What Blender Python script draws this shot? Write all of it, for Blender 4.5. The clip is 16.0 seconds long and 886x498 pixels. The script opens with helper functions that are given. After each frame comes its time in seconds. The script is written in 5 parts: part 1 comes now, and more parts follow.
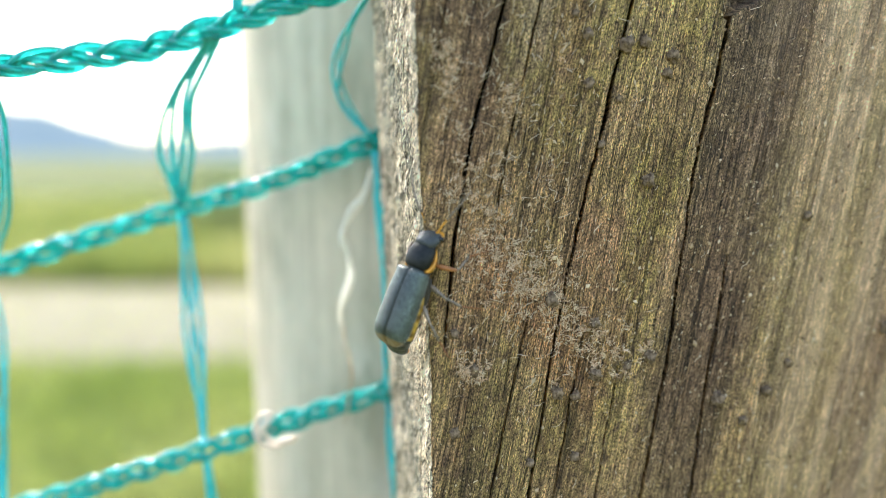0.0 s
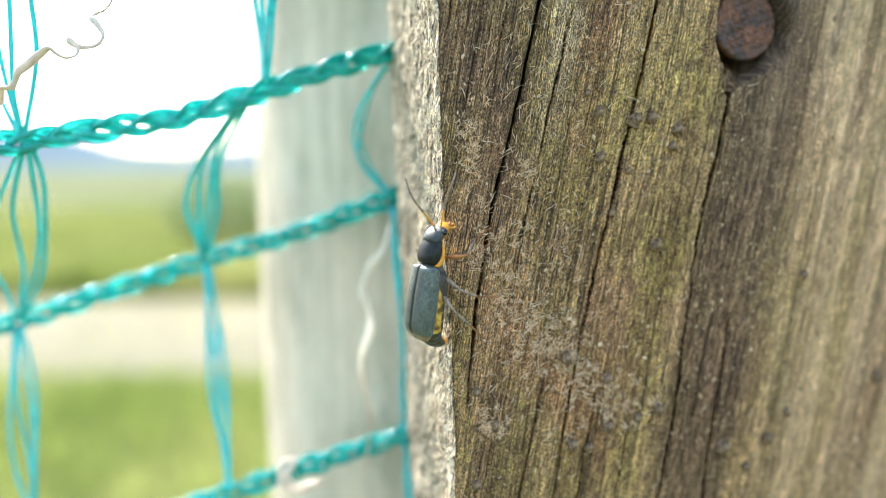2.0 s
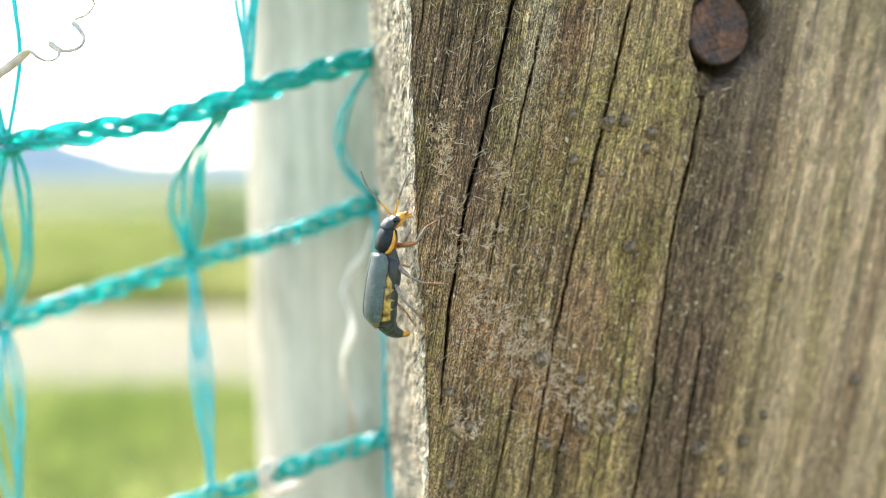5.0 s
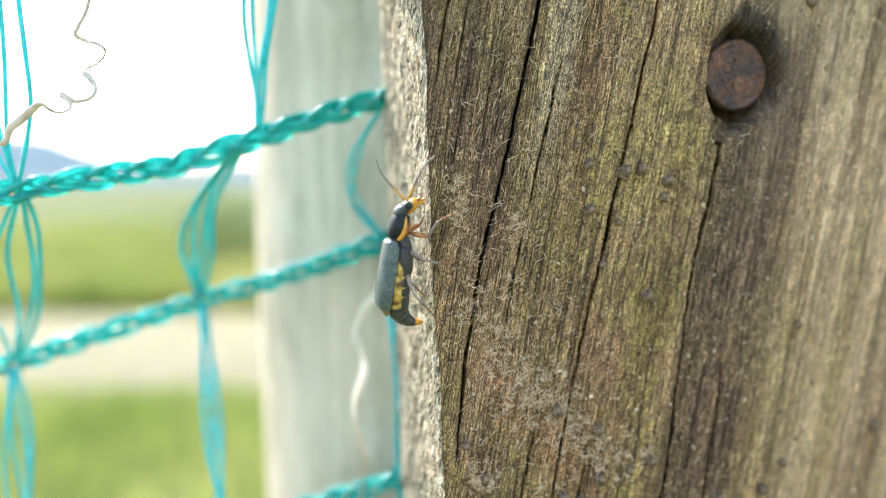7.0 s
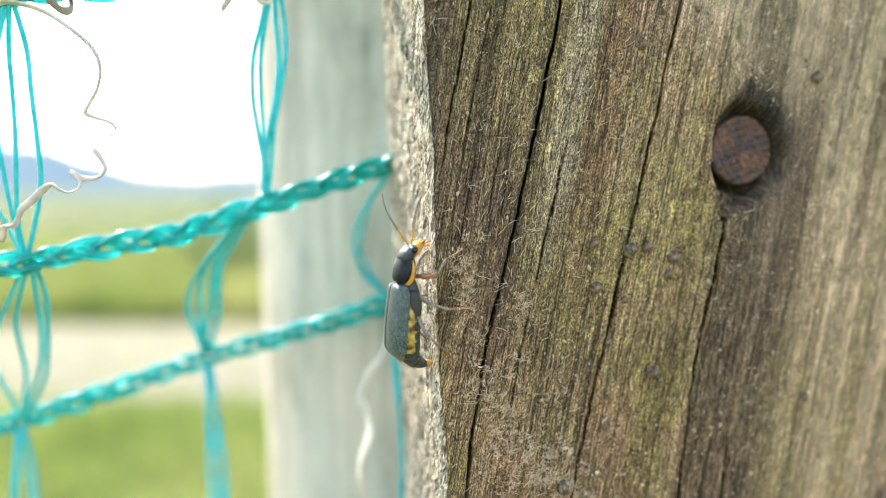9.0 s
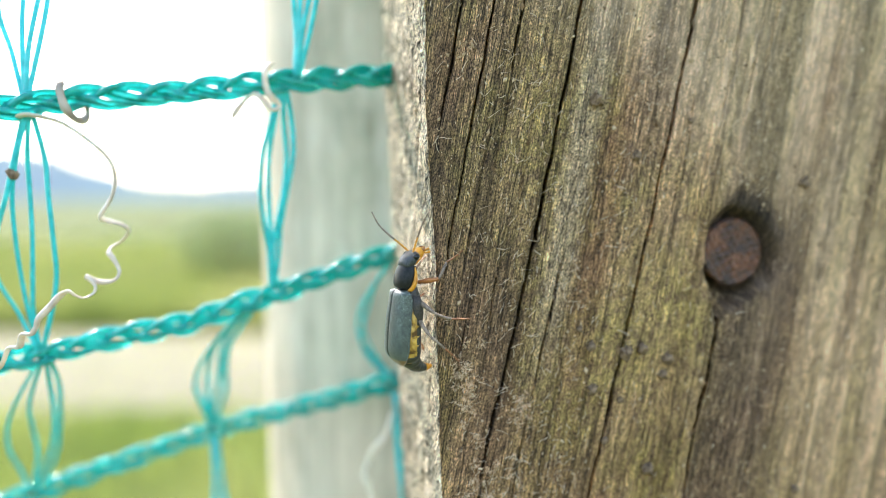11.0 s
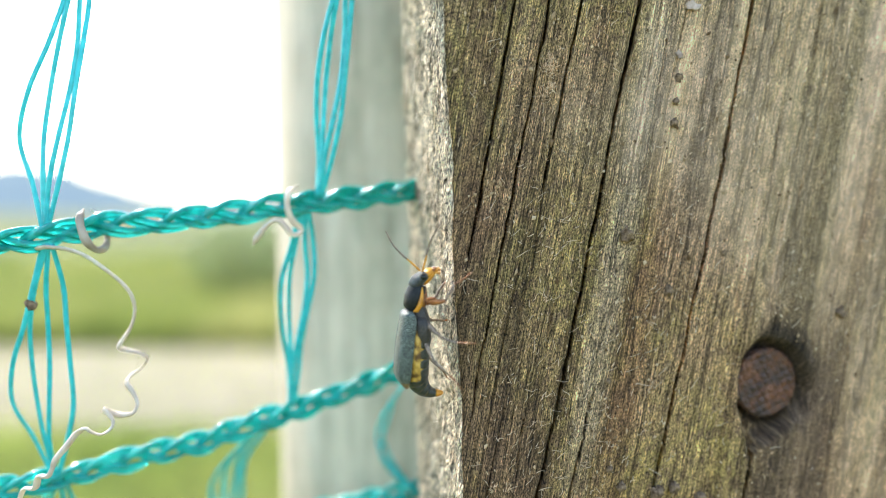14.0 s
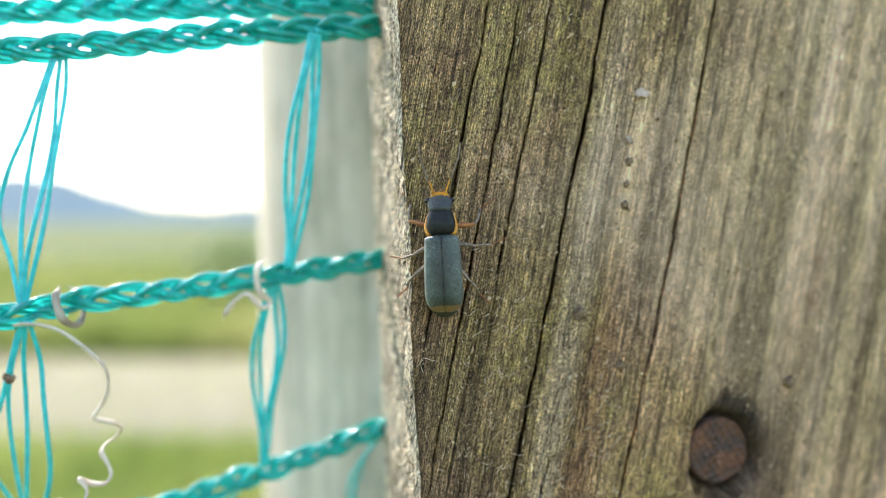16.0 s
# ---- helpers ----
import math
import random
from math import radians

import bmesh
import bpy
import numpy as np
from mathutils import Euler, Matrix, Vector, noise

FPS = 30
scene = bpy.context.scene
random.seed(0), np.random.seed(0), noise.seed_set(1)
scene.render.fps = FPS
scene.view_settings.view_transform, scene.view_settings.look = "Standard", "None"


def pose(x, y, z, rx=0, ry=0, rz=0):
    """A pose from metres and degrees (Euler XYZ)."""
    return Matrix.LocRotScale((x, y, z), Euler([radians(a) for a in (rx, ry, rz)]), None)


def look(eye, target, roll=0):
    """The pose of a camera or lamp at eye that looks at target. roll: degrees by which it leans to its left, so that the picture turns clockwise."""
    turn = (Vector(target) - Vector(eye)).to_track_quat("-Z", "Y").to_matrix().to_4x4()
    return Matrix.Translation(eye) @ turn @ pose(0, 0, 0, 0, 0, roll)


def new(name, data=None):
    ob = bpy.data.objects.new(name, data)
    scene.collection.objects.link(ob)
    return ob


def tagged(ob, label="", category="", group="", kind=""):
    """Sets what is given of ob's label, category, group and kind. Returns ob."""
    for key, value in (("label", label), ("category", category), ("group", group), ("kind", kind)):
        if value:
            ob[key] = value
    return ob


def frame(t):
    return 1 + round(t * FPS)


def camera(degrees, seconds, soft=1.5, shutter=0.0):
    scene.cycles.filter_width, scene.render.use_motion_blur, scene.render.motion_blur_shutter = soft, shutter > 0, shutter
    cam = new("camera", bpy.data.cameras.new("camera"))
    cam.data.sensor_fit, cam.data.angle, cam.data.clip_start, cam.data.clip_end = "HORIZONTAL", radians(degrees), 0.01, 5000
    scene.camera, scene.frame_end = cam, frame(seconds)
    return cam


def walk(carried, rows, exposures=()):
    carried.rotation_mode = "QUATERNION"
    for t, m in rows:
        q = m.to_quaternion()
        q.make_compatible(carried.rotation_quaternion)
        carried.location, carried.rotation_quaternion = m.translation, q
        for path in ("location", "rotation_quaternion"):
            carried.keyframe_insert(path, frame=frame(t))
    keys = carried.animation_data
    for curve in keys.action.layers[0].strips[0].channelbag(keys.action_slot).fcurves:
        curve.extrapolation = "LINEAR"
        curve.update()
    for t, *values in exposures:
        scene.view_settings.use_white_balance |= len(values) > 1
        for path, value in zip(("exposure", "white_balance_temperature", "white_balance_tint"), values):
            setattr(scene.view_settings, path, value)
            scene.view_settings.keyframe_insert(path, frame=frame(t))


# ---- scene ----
cam = camera(64.2, 16.0, soft=0.65)
cam.data.dof.use_dof = True
cam.data.dof.focus_distance = 0.0694
cam.data.dof.aperture_fstop = 8.4
EYE, TILT, EXPOSURE = 1.0, -7.5, 2.0
ROWS = [
    (0.0, 0.00000, -0.00000, -0.00000, -0.06, 0.00, -0.05),
    (0.5, 0.00014, -0.00388, 0.00261, -0.15, 0.93, 0.09),
    (1.0, -0.00100, -0.00517, 0.00415, -0.24, 0.85, 0.32),
    (1.5, -0.00032, -0.00706, 0.00395, -0.20, 1.09, 0.01),
    (2.0, -0.00311, -0.00464, 0.00537, -0.74, 0.86, 0.28),
    (2.5, -0.00188, -0.00374, 0.00662, -0.39, 1.26, 0.01),
    (3.0, -0.00028, -0.00439, 0.00624, -0.76, 1.26, 0.10),
    (3.5, 0.00060, -0.00550, 0.00404, -0.16, 1.44, -0.08),
    (6.0, -0.00140, -0.00464, 0.00535, -0.29, 1.78, 0.17),
    (6.5, -0.00266, -0.00433, 0.00812, -0.07, 1.79, 0.29),
    (7.0, -0.00118, -0.00464, 0.00925, -0.08, 2.00, 0.27),
    (7.5, -0.00028, -0.00454, 0.01338, 0.07, 2.17, 0.50),
    (8.0, -0.00191, -0.00438, 0.01299, 0.21, 2.29, 0.23),
    (10.5, -0.00076, -0.00799, 0.02485, 0.13, 3.44, 0.13),
    (11.0, -0.00165, -0.00848, 0.02599, 0.17, 3.49, 0.03),
    (11.5, -0.00275, -0.00807, 0.02587, 0.41, 3.81, -0.01),
    (12.0, -0.00257, -0.00725, 0.02854, 0.40, 3.81, 0.13),
    (12.5, -0.00397, -0.00700, 0.02934, 0.52, 4.35, -0.10),
    (13.0, -0.00244, -0.00670, 0.03249, 0.77, 4.17, -0.14),
    (13.5, -0.00355, -0.00496, 0.03557, 0.85, 4.71, -0.04),
    (14.0, -0.00345, -0.00759, 0.03847, 0.84, 4.70, -0.25),
    (14.5, -0.00224, -0.00748, 0.03599, 0.92, 4.96, -0.27),
    (15.0, -0.00140, -0.00598, 0.03656, 0.90, 5.08, -0.33),
    (15.5, 0.00229, -0.00988, 0.04212, 0.74, 5.10, 0.00),
    (16.0, 0.00082, -0.01125, 0.04554, 0.90, 5.31, -0.17),
]
walk(cam, [(t, pose(0, 0, EYE, TILT) @ pose(x, y, z, 90 + pitch, roll, yaw)) for t, x, y, z, yaw, pitch, roll in ROWS],
     exposures=[(0.0, EXPOSURE - 0.08, 6600, 10), (0.6, EXPOSURE, 6600, 10), (1.5, EXPOSURE + 0.06, 6600, 10), (8.0, EXPOSURE + 0.06, 6600, 10),
                (11.0, EXPOSURE + 0.03, 6600, 10), (12.5, EXPOSURE - 0.04, 6600, 10), (15.0, EXPOSURE - 0.14, 6600, 10), (16.0, EXPOSURE - 0.20, 6600, 10)])

# ---- light ----
SUN_WAY = Vector((-0.46, 0.55, 0.70)).normalized()
world = bpy.data.worlds.new("world")
scene.world = world
world.use_nodes = True
sky = world.node_tree.nodes.new("ShaderNodeTexSky")
sky.sky_type = "NISHITA"
sky.sun_disc = False
sky.sun_elevation = math.asin(SUN_WAY.z)
sky.sun_rotation = math.atan2(SUN_WAY.x, SUN_WAY.y)
sky.air_density, sky.dust_density, sky.ozone_density = 1.2, 1.3, 1.0
world.node_tree.links.new(sky.outputs[0], world.node_tree.nodes["Background"].inputs[0])
world.node_tree.nodes["Background"].inputs[1].default_value = 0.15
sun = new("sun", bpy.data.lights.new("sun", "SUN"))
sun.data.energy, sun.data.angle, sun.data.color = 2.5, radians(3.0), (1.0, 0.955, 0.88)
sun.matrix_world = look(SUN_WAY * 20, (0, 0, 0))

# ---- helpers of this scene ----
MM = 0.001
NAIL_U, NAIL_Z = 34.5, 21.0
GRAIN = 0.225
rng = np.random.default_rng(7)


def P(x, y, z):
    """A place from millimetres; z counts from the first eye's height."""
    return Vector((x * MM, y * MM, EYE + z * MM))


def mesh_of(name, verts, faces, material, smooth=True):
    me = bpy.data.meshes.new(name)
    me.from_pydata([tuple(v) for v in verts], [], faces)
    me.polygons.foreach_set("use_smooth", [smooth] * len(me.polygons))
    me.materials.append(material)
    me.update()
    return me


def part(name, data, parent, label="", at=None):
    """Links a mesh as one object under a thing or a part."""
    ob = new(name, data)
    ob.parent = parent
    if at is not None:
        ob.matrix_basis = at
    if label:
        tagged(ob, label)
    return ob


def thing(name, label, category, at=None, data=None, group="", kind=""):
    ob = new(name, data)
    if at is not None:
        ob.matrix_basis = at
    return tagged(ob, label, category, group, kind)


def spline(points, n):
    """n places on a smooth curve through the points."""
    p = np.array([tuple(q) for q in points], float)
    p = np.vstack([2 * p[0] - p[1], p, 2 * p[-1] - p[-2]])
    out = []
    for s in np.linspace(0, len(p) - 3 - 1e-6, n):
        i, f = int(s), s - int(s)
        a, b, c, d = p[i:i + 4]
        out.append(0.5 * (2 * b + (c - a) * f + (2 * a - 5 * b + 4 * c - d) * f * f + (3 * b - a - 3 * c + d) * f ** 3))
    return np.array(out)


def tube(verts, faces, path, radii, sides=6, closed=False, flat=1.0):
    """Adds a tube along path; radii one for all or one a place; flat squeezes it to a ribbon."""
    path = np.asarray(path, float)
    n = len(path)
    radii = np.full(n, radii) if np.isscalar(radii) else np.asarray(radii, float)
    tan = np.roll(path, -1, 0) - np.roll(path, 1, 0) if closed else np.gradient(path, axis=0)
    tan /= np.linalg.norm(tan, axis=1)[:, None] + 1e-12
    up = np.array([0.0, 0.0, 1.0]) if abs(tan[0][2]) < 0.9 else np.array([0.0, 1.0, 0.0])
    base = len(verts)
    for i in range(n):
        side = np.cross(tan[i], up)
        side /= np.linalg.norm(side) + 1e-12
        up = np.cross(side, tan[i])
        for k in range(sides):
            a = 2 * math.pi * k / sides
            verts.append(path[i] + radii[i] * (math.cos(a) * side + flat * math.sin(a) * up))
    for i in range(n if closed else n - 1):
        j = (i + 1) % n
        for k in range(sides):
            m = (k + 1) % sides
            faces.append((base + i * sides + k, base + j * sides + k, base + j * sides + m, base + i * sides + m))
    if not closed:
        faces.append(tuple(base + k for k in range(sides)))
        faces.append(tuple(base + (n - 1) * sides + k for k in reversed(range(sides))))


TABLES = {}


def value_noise(x, y, seed):
    """Smooth noise from -1 to 1 on arrays."""
    if seed not in TABLES:
        TABLES[seed] = np.random.default_rng(seed).uniform(-1, 1, (256, 256))
    table = TABLES[seed]
    xi, yi = np.floor(x).astype(int), np.floor(y).astype(int)
    fx, fy = x - xi, y - yi
    fx, fy = fx * fx * (3 - 2 * fx), fy * fy * (3 - 2 * fy)
    a, b = table[xi % 256, yi % 256], table[(xi + 1) % 256, yi % 256]
    c, d = table[xi % 256, (yi + 1) % 256], table[(xi + 1) % 256, (yi + 1) % 256]
    return (a * (1 - fx) + b * fx) * (1 - fy) + (c * (1 - fx) + d * fx) * fy


# ---- materials ----
class Nodes:
    """A small builder of node materials."""

    def __init__(self, name):
        self.mat = bpy.data.materials.new(name)
        self.mat.use_nodes = True
        self.tree = self.mat.node_tree
        self.bsdf = self.tree.nodes["Principled BSDF"]
        self.out = self.tree.nodes["Material Output"]

    def add(self, kind, ins=()):
        node = self.tree.nodes.new("ShaderNode" + kind)
        for key, value in dict(ins).items():
            self.put(node.inputs[key], value)
        return node

    def put(self, socket, value):
        if isinstance(value, bpy.types.NodeSocket):
            self.tree.links.new(value, socket)
        else:
            socket.default_value = value

    def stretch(self, source, scale, shift=(0, 0, 0)):
        return self.add("Mapping", {"Vector": source, "Scale": scale, "Location": shift}).outputs[0]

    def noise(self, vector, scale, detail=4.0, rough=0.55, distortion=0.0):
        return self.add("TexNoise", {"Vector": vector, "Scale": scale, "Detail": detail, "Roughness": rough, "Distortion": distortion}).outputs["Fac"]

    def ramp(self, fac, stops):
        node = self.add("ValToRGB", {"Fac": fac})
        el = node.color_ramp.elements
        while len(el) < len(stops):
            el.new(0.5)
        for e, (pos, col) in zip(el, stops):
            e.position = pos
            e.color = (*col, 1) if not np.isscalar(col) else (col, col, col, 1)
        return node.outputs[0]

    def mix(self, fac, a, b, blend="MIX"):
        node = self.add("Mix")
        node.data_type, node.blend_type = "RGBA", blend
        self.put(node.inputs[0], fac)
        self.put(node.inputs[6], a if isinstance(a, bpy.types.NodeSocket) else (*a, 1))
        self.put(node.inputs[7], b if isinstance(b, bpy.types.NodeSocket) else (*b, 1))
        return node.outputs[2]

    def math(self, op, a, b=0.0, clamp=False):
        node = self.add("Math")
        node.operation, node.use_clamp = op, clamp
        self.put(node.inputs[0], a)
        self.put(node.inputs[1], b)
        return node.outputs[0]

    def bump(self, height, distance, strength=1.0):
        node = self.add("Bump", {"Height": height, "Distance": distance, "Strength": strength})
        self.put(self.bsdf.inputs["Normal"], node.outputs[0])
        return node.outputs[0]

    def finish(self, color, rough=0.6, metal=0.0, spec=0.5):
        for key, value in (("Base Color", color if isinstance(color, bpy.types.NodeSocket) else (*color, 1)), ("Roughness", rough),
                           ("Metallic", metal), ("Specular IOR Level", spec)):
            self.put(self.bsdf.inputs[key], value)
        return self.mat


def wood_material():
    n = Nodes("weathered_wood")
    uv = n.add("TexCoord").outputs["UV"]
    fine = n.noise(n.stretch(uv, (2.4, 0.16, 1)), 1.0, 8, 0.74, 0.1)
    hair = n.noise(n.stretch(uv, (8.5, 0.45, 1)), 1.0, 4, 0.7)
    broad = n.noise(n.stretch(uv, (0.34, 0.022, 1), (3, 1, 0)), 1.0, 3, 0.5, 0.3)
    patch = n.noise(n.stretch(uv, (0.10, 0.045, 1), (7, 5, 0)), 1.0, 4, 0.6)
    speck = n.noise(n.stretch(uv, (7.0, 3.6, 1)), 1.0, 3, 0.75)
    flaky = n.noise(n.stretch(uv, (1.5, 0.7, 1), (8, 3, 0)), 1.0, 5, 0.72, 0.4)
    # brightness of the fibres, with fine dark fissures along the grain
    val = n.ramp(fine, [(0.33, 0.60), (0.46, 0.95), (0.55, 1.12), (0.68, 1.45)])
    val = n.mix(0.9, val, n.ramp(flaky, [(0.36, 0.50), (0.47, 0.92), (0.54, 1.10), (0.64, 1.45)]), "MULTIPLY")
    val = n.mix(0.85, val, n.ramp(hair, [(0.36, 0.28), (0.5, 0.96), (0.62, 1.85)]), "MULTIPLY")
    # pale grains and dark pits; the relief's fine shading is in the colour
    val = n.mix(0.9, val, n.ramp(speck, [(0.39, 0.08), (0.47, 0.74), (0.54, 1.12), (0.62, 1.8)]), "MULTIPLY")
    lines = n.noise(n.stretch(uv, (1.1, 0.022, 1), (11, 4, 0)), 1.0, 1.5, 0.5, 0.0)
    gap = n.ramp(n.math("ABSOLUTE", n.math("SUBTRACT", lines, 0.5)), [(0.0, 0.15), (0.007, 0.28), (0.020, 1.0)])
    val = n.mix(0.75, val, gap, "MULTIPLY")
    thread = n.noise(n.stretch(uv, (2.3, 0.05, 1), (4, 8, 0)), 1.0, 2.0, 0.5, 0.05)
    near_mid = n.math("ABSOLUTE", n.math("SUBTRACT", thread, 0.47))
    val = n.mix(0.75, val, n.ramp(near_mid, [(0.0, 0.25), (0.008, 0.45), (0.022, 1.0)]), "MULTIPLY")
    val = n.mix(0.8, val, n.ramp(n.math("ABSOLUTE", n.math("SUBTRACT", thread, 0.56)), [(0.0, 1.5), (0.012, 1.25), (0.028, 1.0)]), "MULTIPLY")
    val = n.mix(0.9, val, n.ramp(broad, [(0.36, 0.80), (0.5, 1.0), (0.62, 1.18)]), "MULTIPLY")
    # hue: brown, olive with algae, grey, and bleached far from the arris
    hue = n.mix(n.ramp(broad, [(0.4, 0.0), (0.6, 1.0)]), (0.410, 0.238, 0.130), (0.480, 0.312, 0.190))
    algae = n.math("MULTIPLY", n.ramp(patch, [(0.38, 0.05), (0.54, 1.0)]), n.ramp(flaky, [(0.38, 0.25), (0.54, 1.0)]))
    hue = n.mix(n.math("MULTIPLY", n.ramp(flaky, [(0.34, 1.0), (0.48, 0.0)]), 0.55), hue, (0.36, 0.225, 0.165))
    hue = n.mix(n.math("MULTIPLY", algae, 0.75), hue, (0.405, 0.335, 0.115))
    grey = n.ramp(n.noise(n.stretch(uv, (0.075, 0.05, 1), (1, 9, 0)), 1.0, 3), [(0.44, 0.0), (0.62, 1.0)])
    hue = n.mix(n.math("MULTIPLY", grey, 0.5), hue, (0.52, 0.345, 0.205))
    sep = n.add("SeparateXYZ", {"Vector": uv})
    u, z = sep.outputs[0], sep.outputs[1]
    inward = n.math("ADD", n.math("ADD", u, n.math("MULTIPLY", z, GRAIN)), n.math("MULTIPLY", n.math("SUBTRACT", patch, 0.5), 9.0))
    # weather-darkened brown strip along the arris
    brown = n.math("MULTIPLY", n.ramp(n.math("DIVIDE", inward, 60.0), [(0.09, 1.0), (0.29, 0.0)]), n.ramp(broad, [(0.36, 1.0), (0.62, 0.55)]))
    aged = n.ramp(n.math("ADD", n.math("DIVIDE", z, 140.0), 0.5), [(0.22, 0.9), (0.38, 0.5), (0.47, 0.4), (0.60, 1.0), (0.72, 0.8), (0.85, 0.3)])
    hue = n.mix(n.math("MULTIPLY", n.math("MULTIPLY", brown, aged), 0.85), hue, (0.150, 0.104, 0.074))
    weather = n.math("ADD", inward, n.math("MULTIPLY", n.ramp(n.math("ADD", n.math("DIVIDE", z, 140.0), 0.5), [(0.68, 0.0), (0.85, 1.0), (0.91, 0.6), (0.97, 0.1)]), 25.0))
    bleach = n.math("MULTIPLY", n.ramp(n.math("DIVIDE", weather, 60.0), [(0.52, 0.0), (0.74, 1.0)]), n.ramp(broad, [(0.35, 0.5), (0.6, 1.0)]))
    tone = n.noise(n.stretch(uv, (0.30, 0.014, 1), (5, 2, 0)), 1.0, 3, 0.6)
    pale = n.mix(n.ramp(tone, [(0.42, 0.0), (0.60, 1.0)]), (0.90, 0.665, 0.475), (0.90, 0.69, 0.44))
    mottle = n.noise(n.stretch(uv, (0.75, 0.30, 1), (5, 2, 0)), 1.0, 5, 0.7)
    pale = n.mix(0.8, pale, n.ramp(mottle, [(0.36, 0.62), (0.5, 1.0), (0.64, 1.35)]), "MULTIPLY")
    # brightness factor for the pale wood, set by height on the timber
    height_tone = n.ramp(n.math("ADD", n.math("DIVIDE", z, 140.0), 0.5), [(0.25, 0.64), (0.45, 0.74), (0.54, 1.00), (0.61, 0.98), (0.68, 0.80), (0.76, 0.74), (0.85, 0.90), (0.94, 1.12)])
    pale = n.mix(1.0, pale, height_tone, "MULTIPLY")
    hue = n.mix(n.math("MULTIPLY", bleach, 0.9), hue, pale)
    # a bleached, frayed strip beside the long crack
    strip_mask = n.math("MULTIPLY", n.ramp(n.math("DIVIDE", n.math("ABSOLUTE", n.math("SUBTRACT", u, 8.9)), 10.0), [(0.08, 1.0), (0.22, 0.0)]),
                        n.ramp(n.math("ADD", n.math("DIVIDE", z, 140.0), 0.5), [(0.54, 0.0), (0.64, 1.0), (0.90, 0.9), (1.0, 0.2)]))
    hue = n.mix(n.math("MULTIPLY", strip_mask, 0.5), hue, (0.66, 0.535, 0.41))
    # reddish raw wood under the slanting patch of fluff
    slant = n.math("ADD", n.math("ADD", n.math("MULTIPLY", u, 0.95), z), 2.5)
    raw = n.math("MULTIPLY", n.ramp(n.math("DIVIDE", n.math("ABSOLUTE", slant), 10.0), [(0.12, 1.0), (0.48, 0.0)]), n.ramp(n.math("DIVIDE", n.math("ABSOLUTE", n.math("SUBTRACT", u, 14.0)), 20.0), [(0.25, 1.0), (0.5, 0.0)]))
    hue = n.mix(n.math("MULTIPLY", n.math("MULTIPLY", raw, n.ramp(patch, [(0.36, 0.5), (0.6, 1.0)])), 0.5), hue, (0.50, 0.245, 0.135))
    # iron stain that runs along the grain from the nail
    wob = n.math("MULTIPLY", n.math("SUBTRACT", n.noise(n.stretch(uv, (0.2, 0.08, 1)), 1.0, 3), 0.5), 5.0)
    off = n.math("ABSOLUTE", n.math("SUBTRACT", n.math("ADD", u, wob), 33.0))
    streak = n.ramp(n.math("DIVIDE", off, 10.0), [(0.30, 1.0), (0.66, 0.0)])
    fall = n.ramp(n.math("ADD", n.math("DIVIDE", z, 140.0), 0.5), [(0.10, 0.5), (0.50, 0.9), (0.66, 1.0), (0.76, 0.0)])
    stain = n.math("MULTIPLY", streak, fall)
    hue = n.mix(n.math("MULTIPLY", stain, 0.86), hue, (0.185, 0.128, 0.094))
    # round the nail: iron stain, with the hollow's shade put into the colour
    across = n.math("DIVIDE", n.math("SUBTRACT", n.math("ADD", u, n.math("MULTIPLY", z, GRAIN)), NAIL_U + 1.0), 5.2)
    upward = n.math("DIVIDE", n.math("SUBTRACT", z, NAIL_Z + 1.2), 6.6)
    near = n.math("ADD", n.math("MULTIPLY", across, across), n.math("MULTIPLY", upward, upward))
    near = n.ramp(n.math("ADD", near, n.math("MULTIPLY", n.math("SUBTRACT", patch, 0.5), 1.2)), [(0.45, 1.0), (1.0, 0.0)])
    hue = n.mix(n.math("MULTIPLY", near, 0.88), hue, (0.050, 0.038, 0.030))
    bands = n.ramp(n.noise(n.stretch(uv, (0.42, 0.012, 1), (2, 6, 0)), 1.0, 2.5, 0.6), [(0.36, 0.55), (0.5, 1.0), (0.64, 1.35)])
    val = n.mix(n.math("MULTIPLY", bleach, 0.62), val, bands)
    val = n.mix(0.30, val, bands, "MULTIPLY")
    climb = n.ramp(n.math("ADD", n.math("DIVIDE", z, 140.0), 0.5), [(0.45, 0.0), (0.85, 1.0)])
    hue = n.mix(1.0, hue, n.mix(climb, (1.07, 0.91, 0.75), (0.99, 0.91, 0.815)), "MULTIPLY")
    col = n.mix(1.0, hue, val, "MULTIPLY")
    n.bump(n.math("ADD", n.math("ADD", n.math("ADD", n.math("MULTIPLY", fine, 0.8), flaky), n.math("MULTIPLY", hair, 0.5)), n.math("ADD", n.math("MULTIPLY", speck, 0.4), n.math("MULTIPLY", gap, 0.5))), 0.00045, 1.0)
    return n.finish(col, 0.8, spec=0.3)


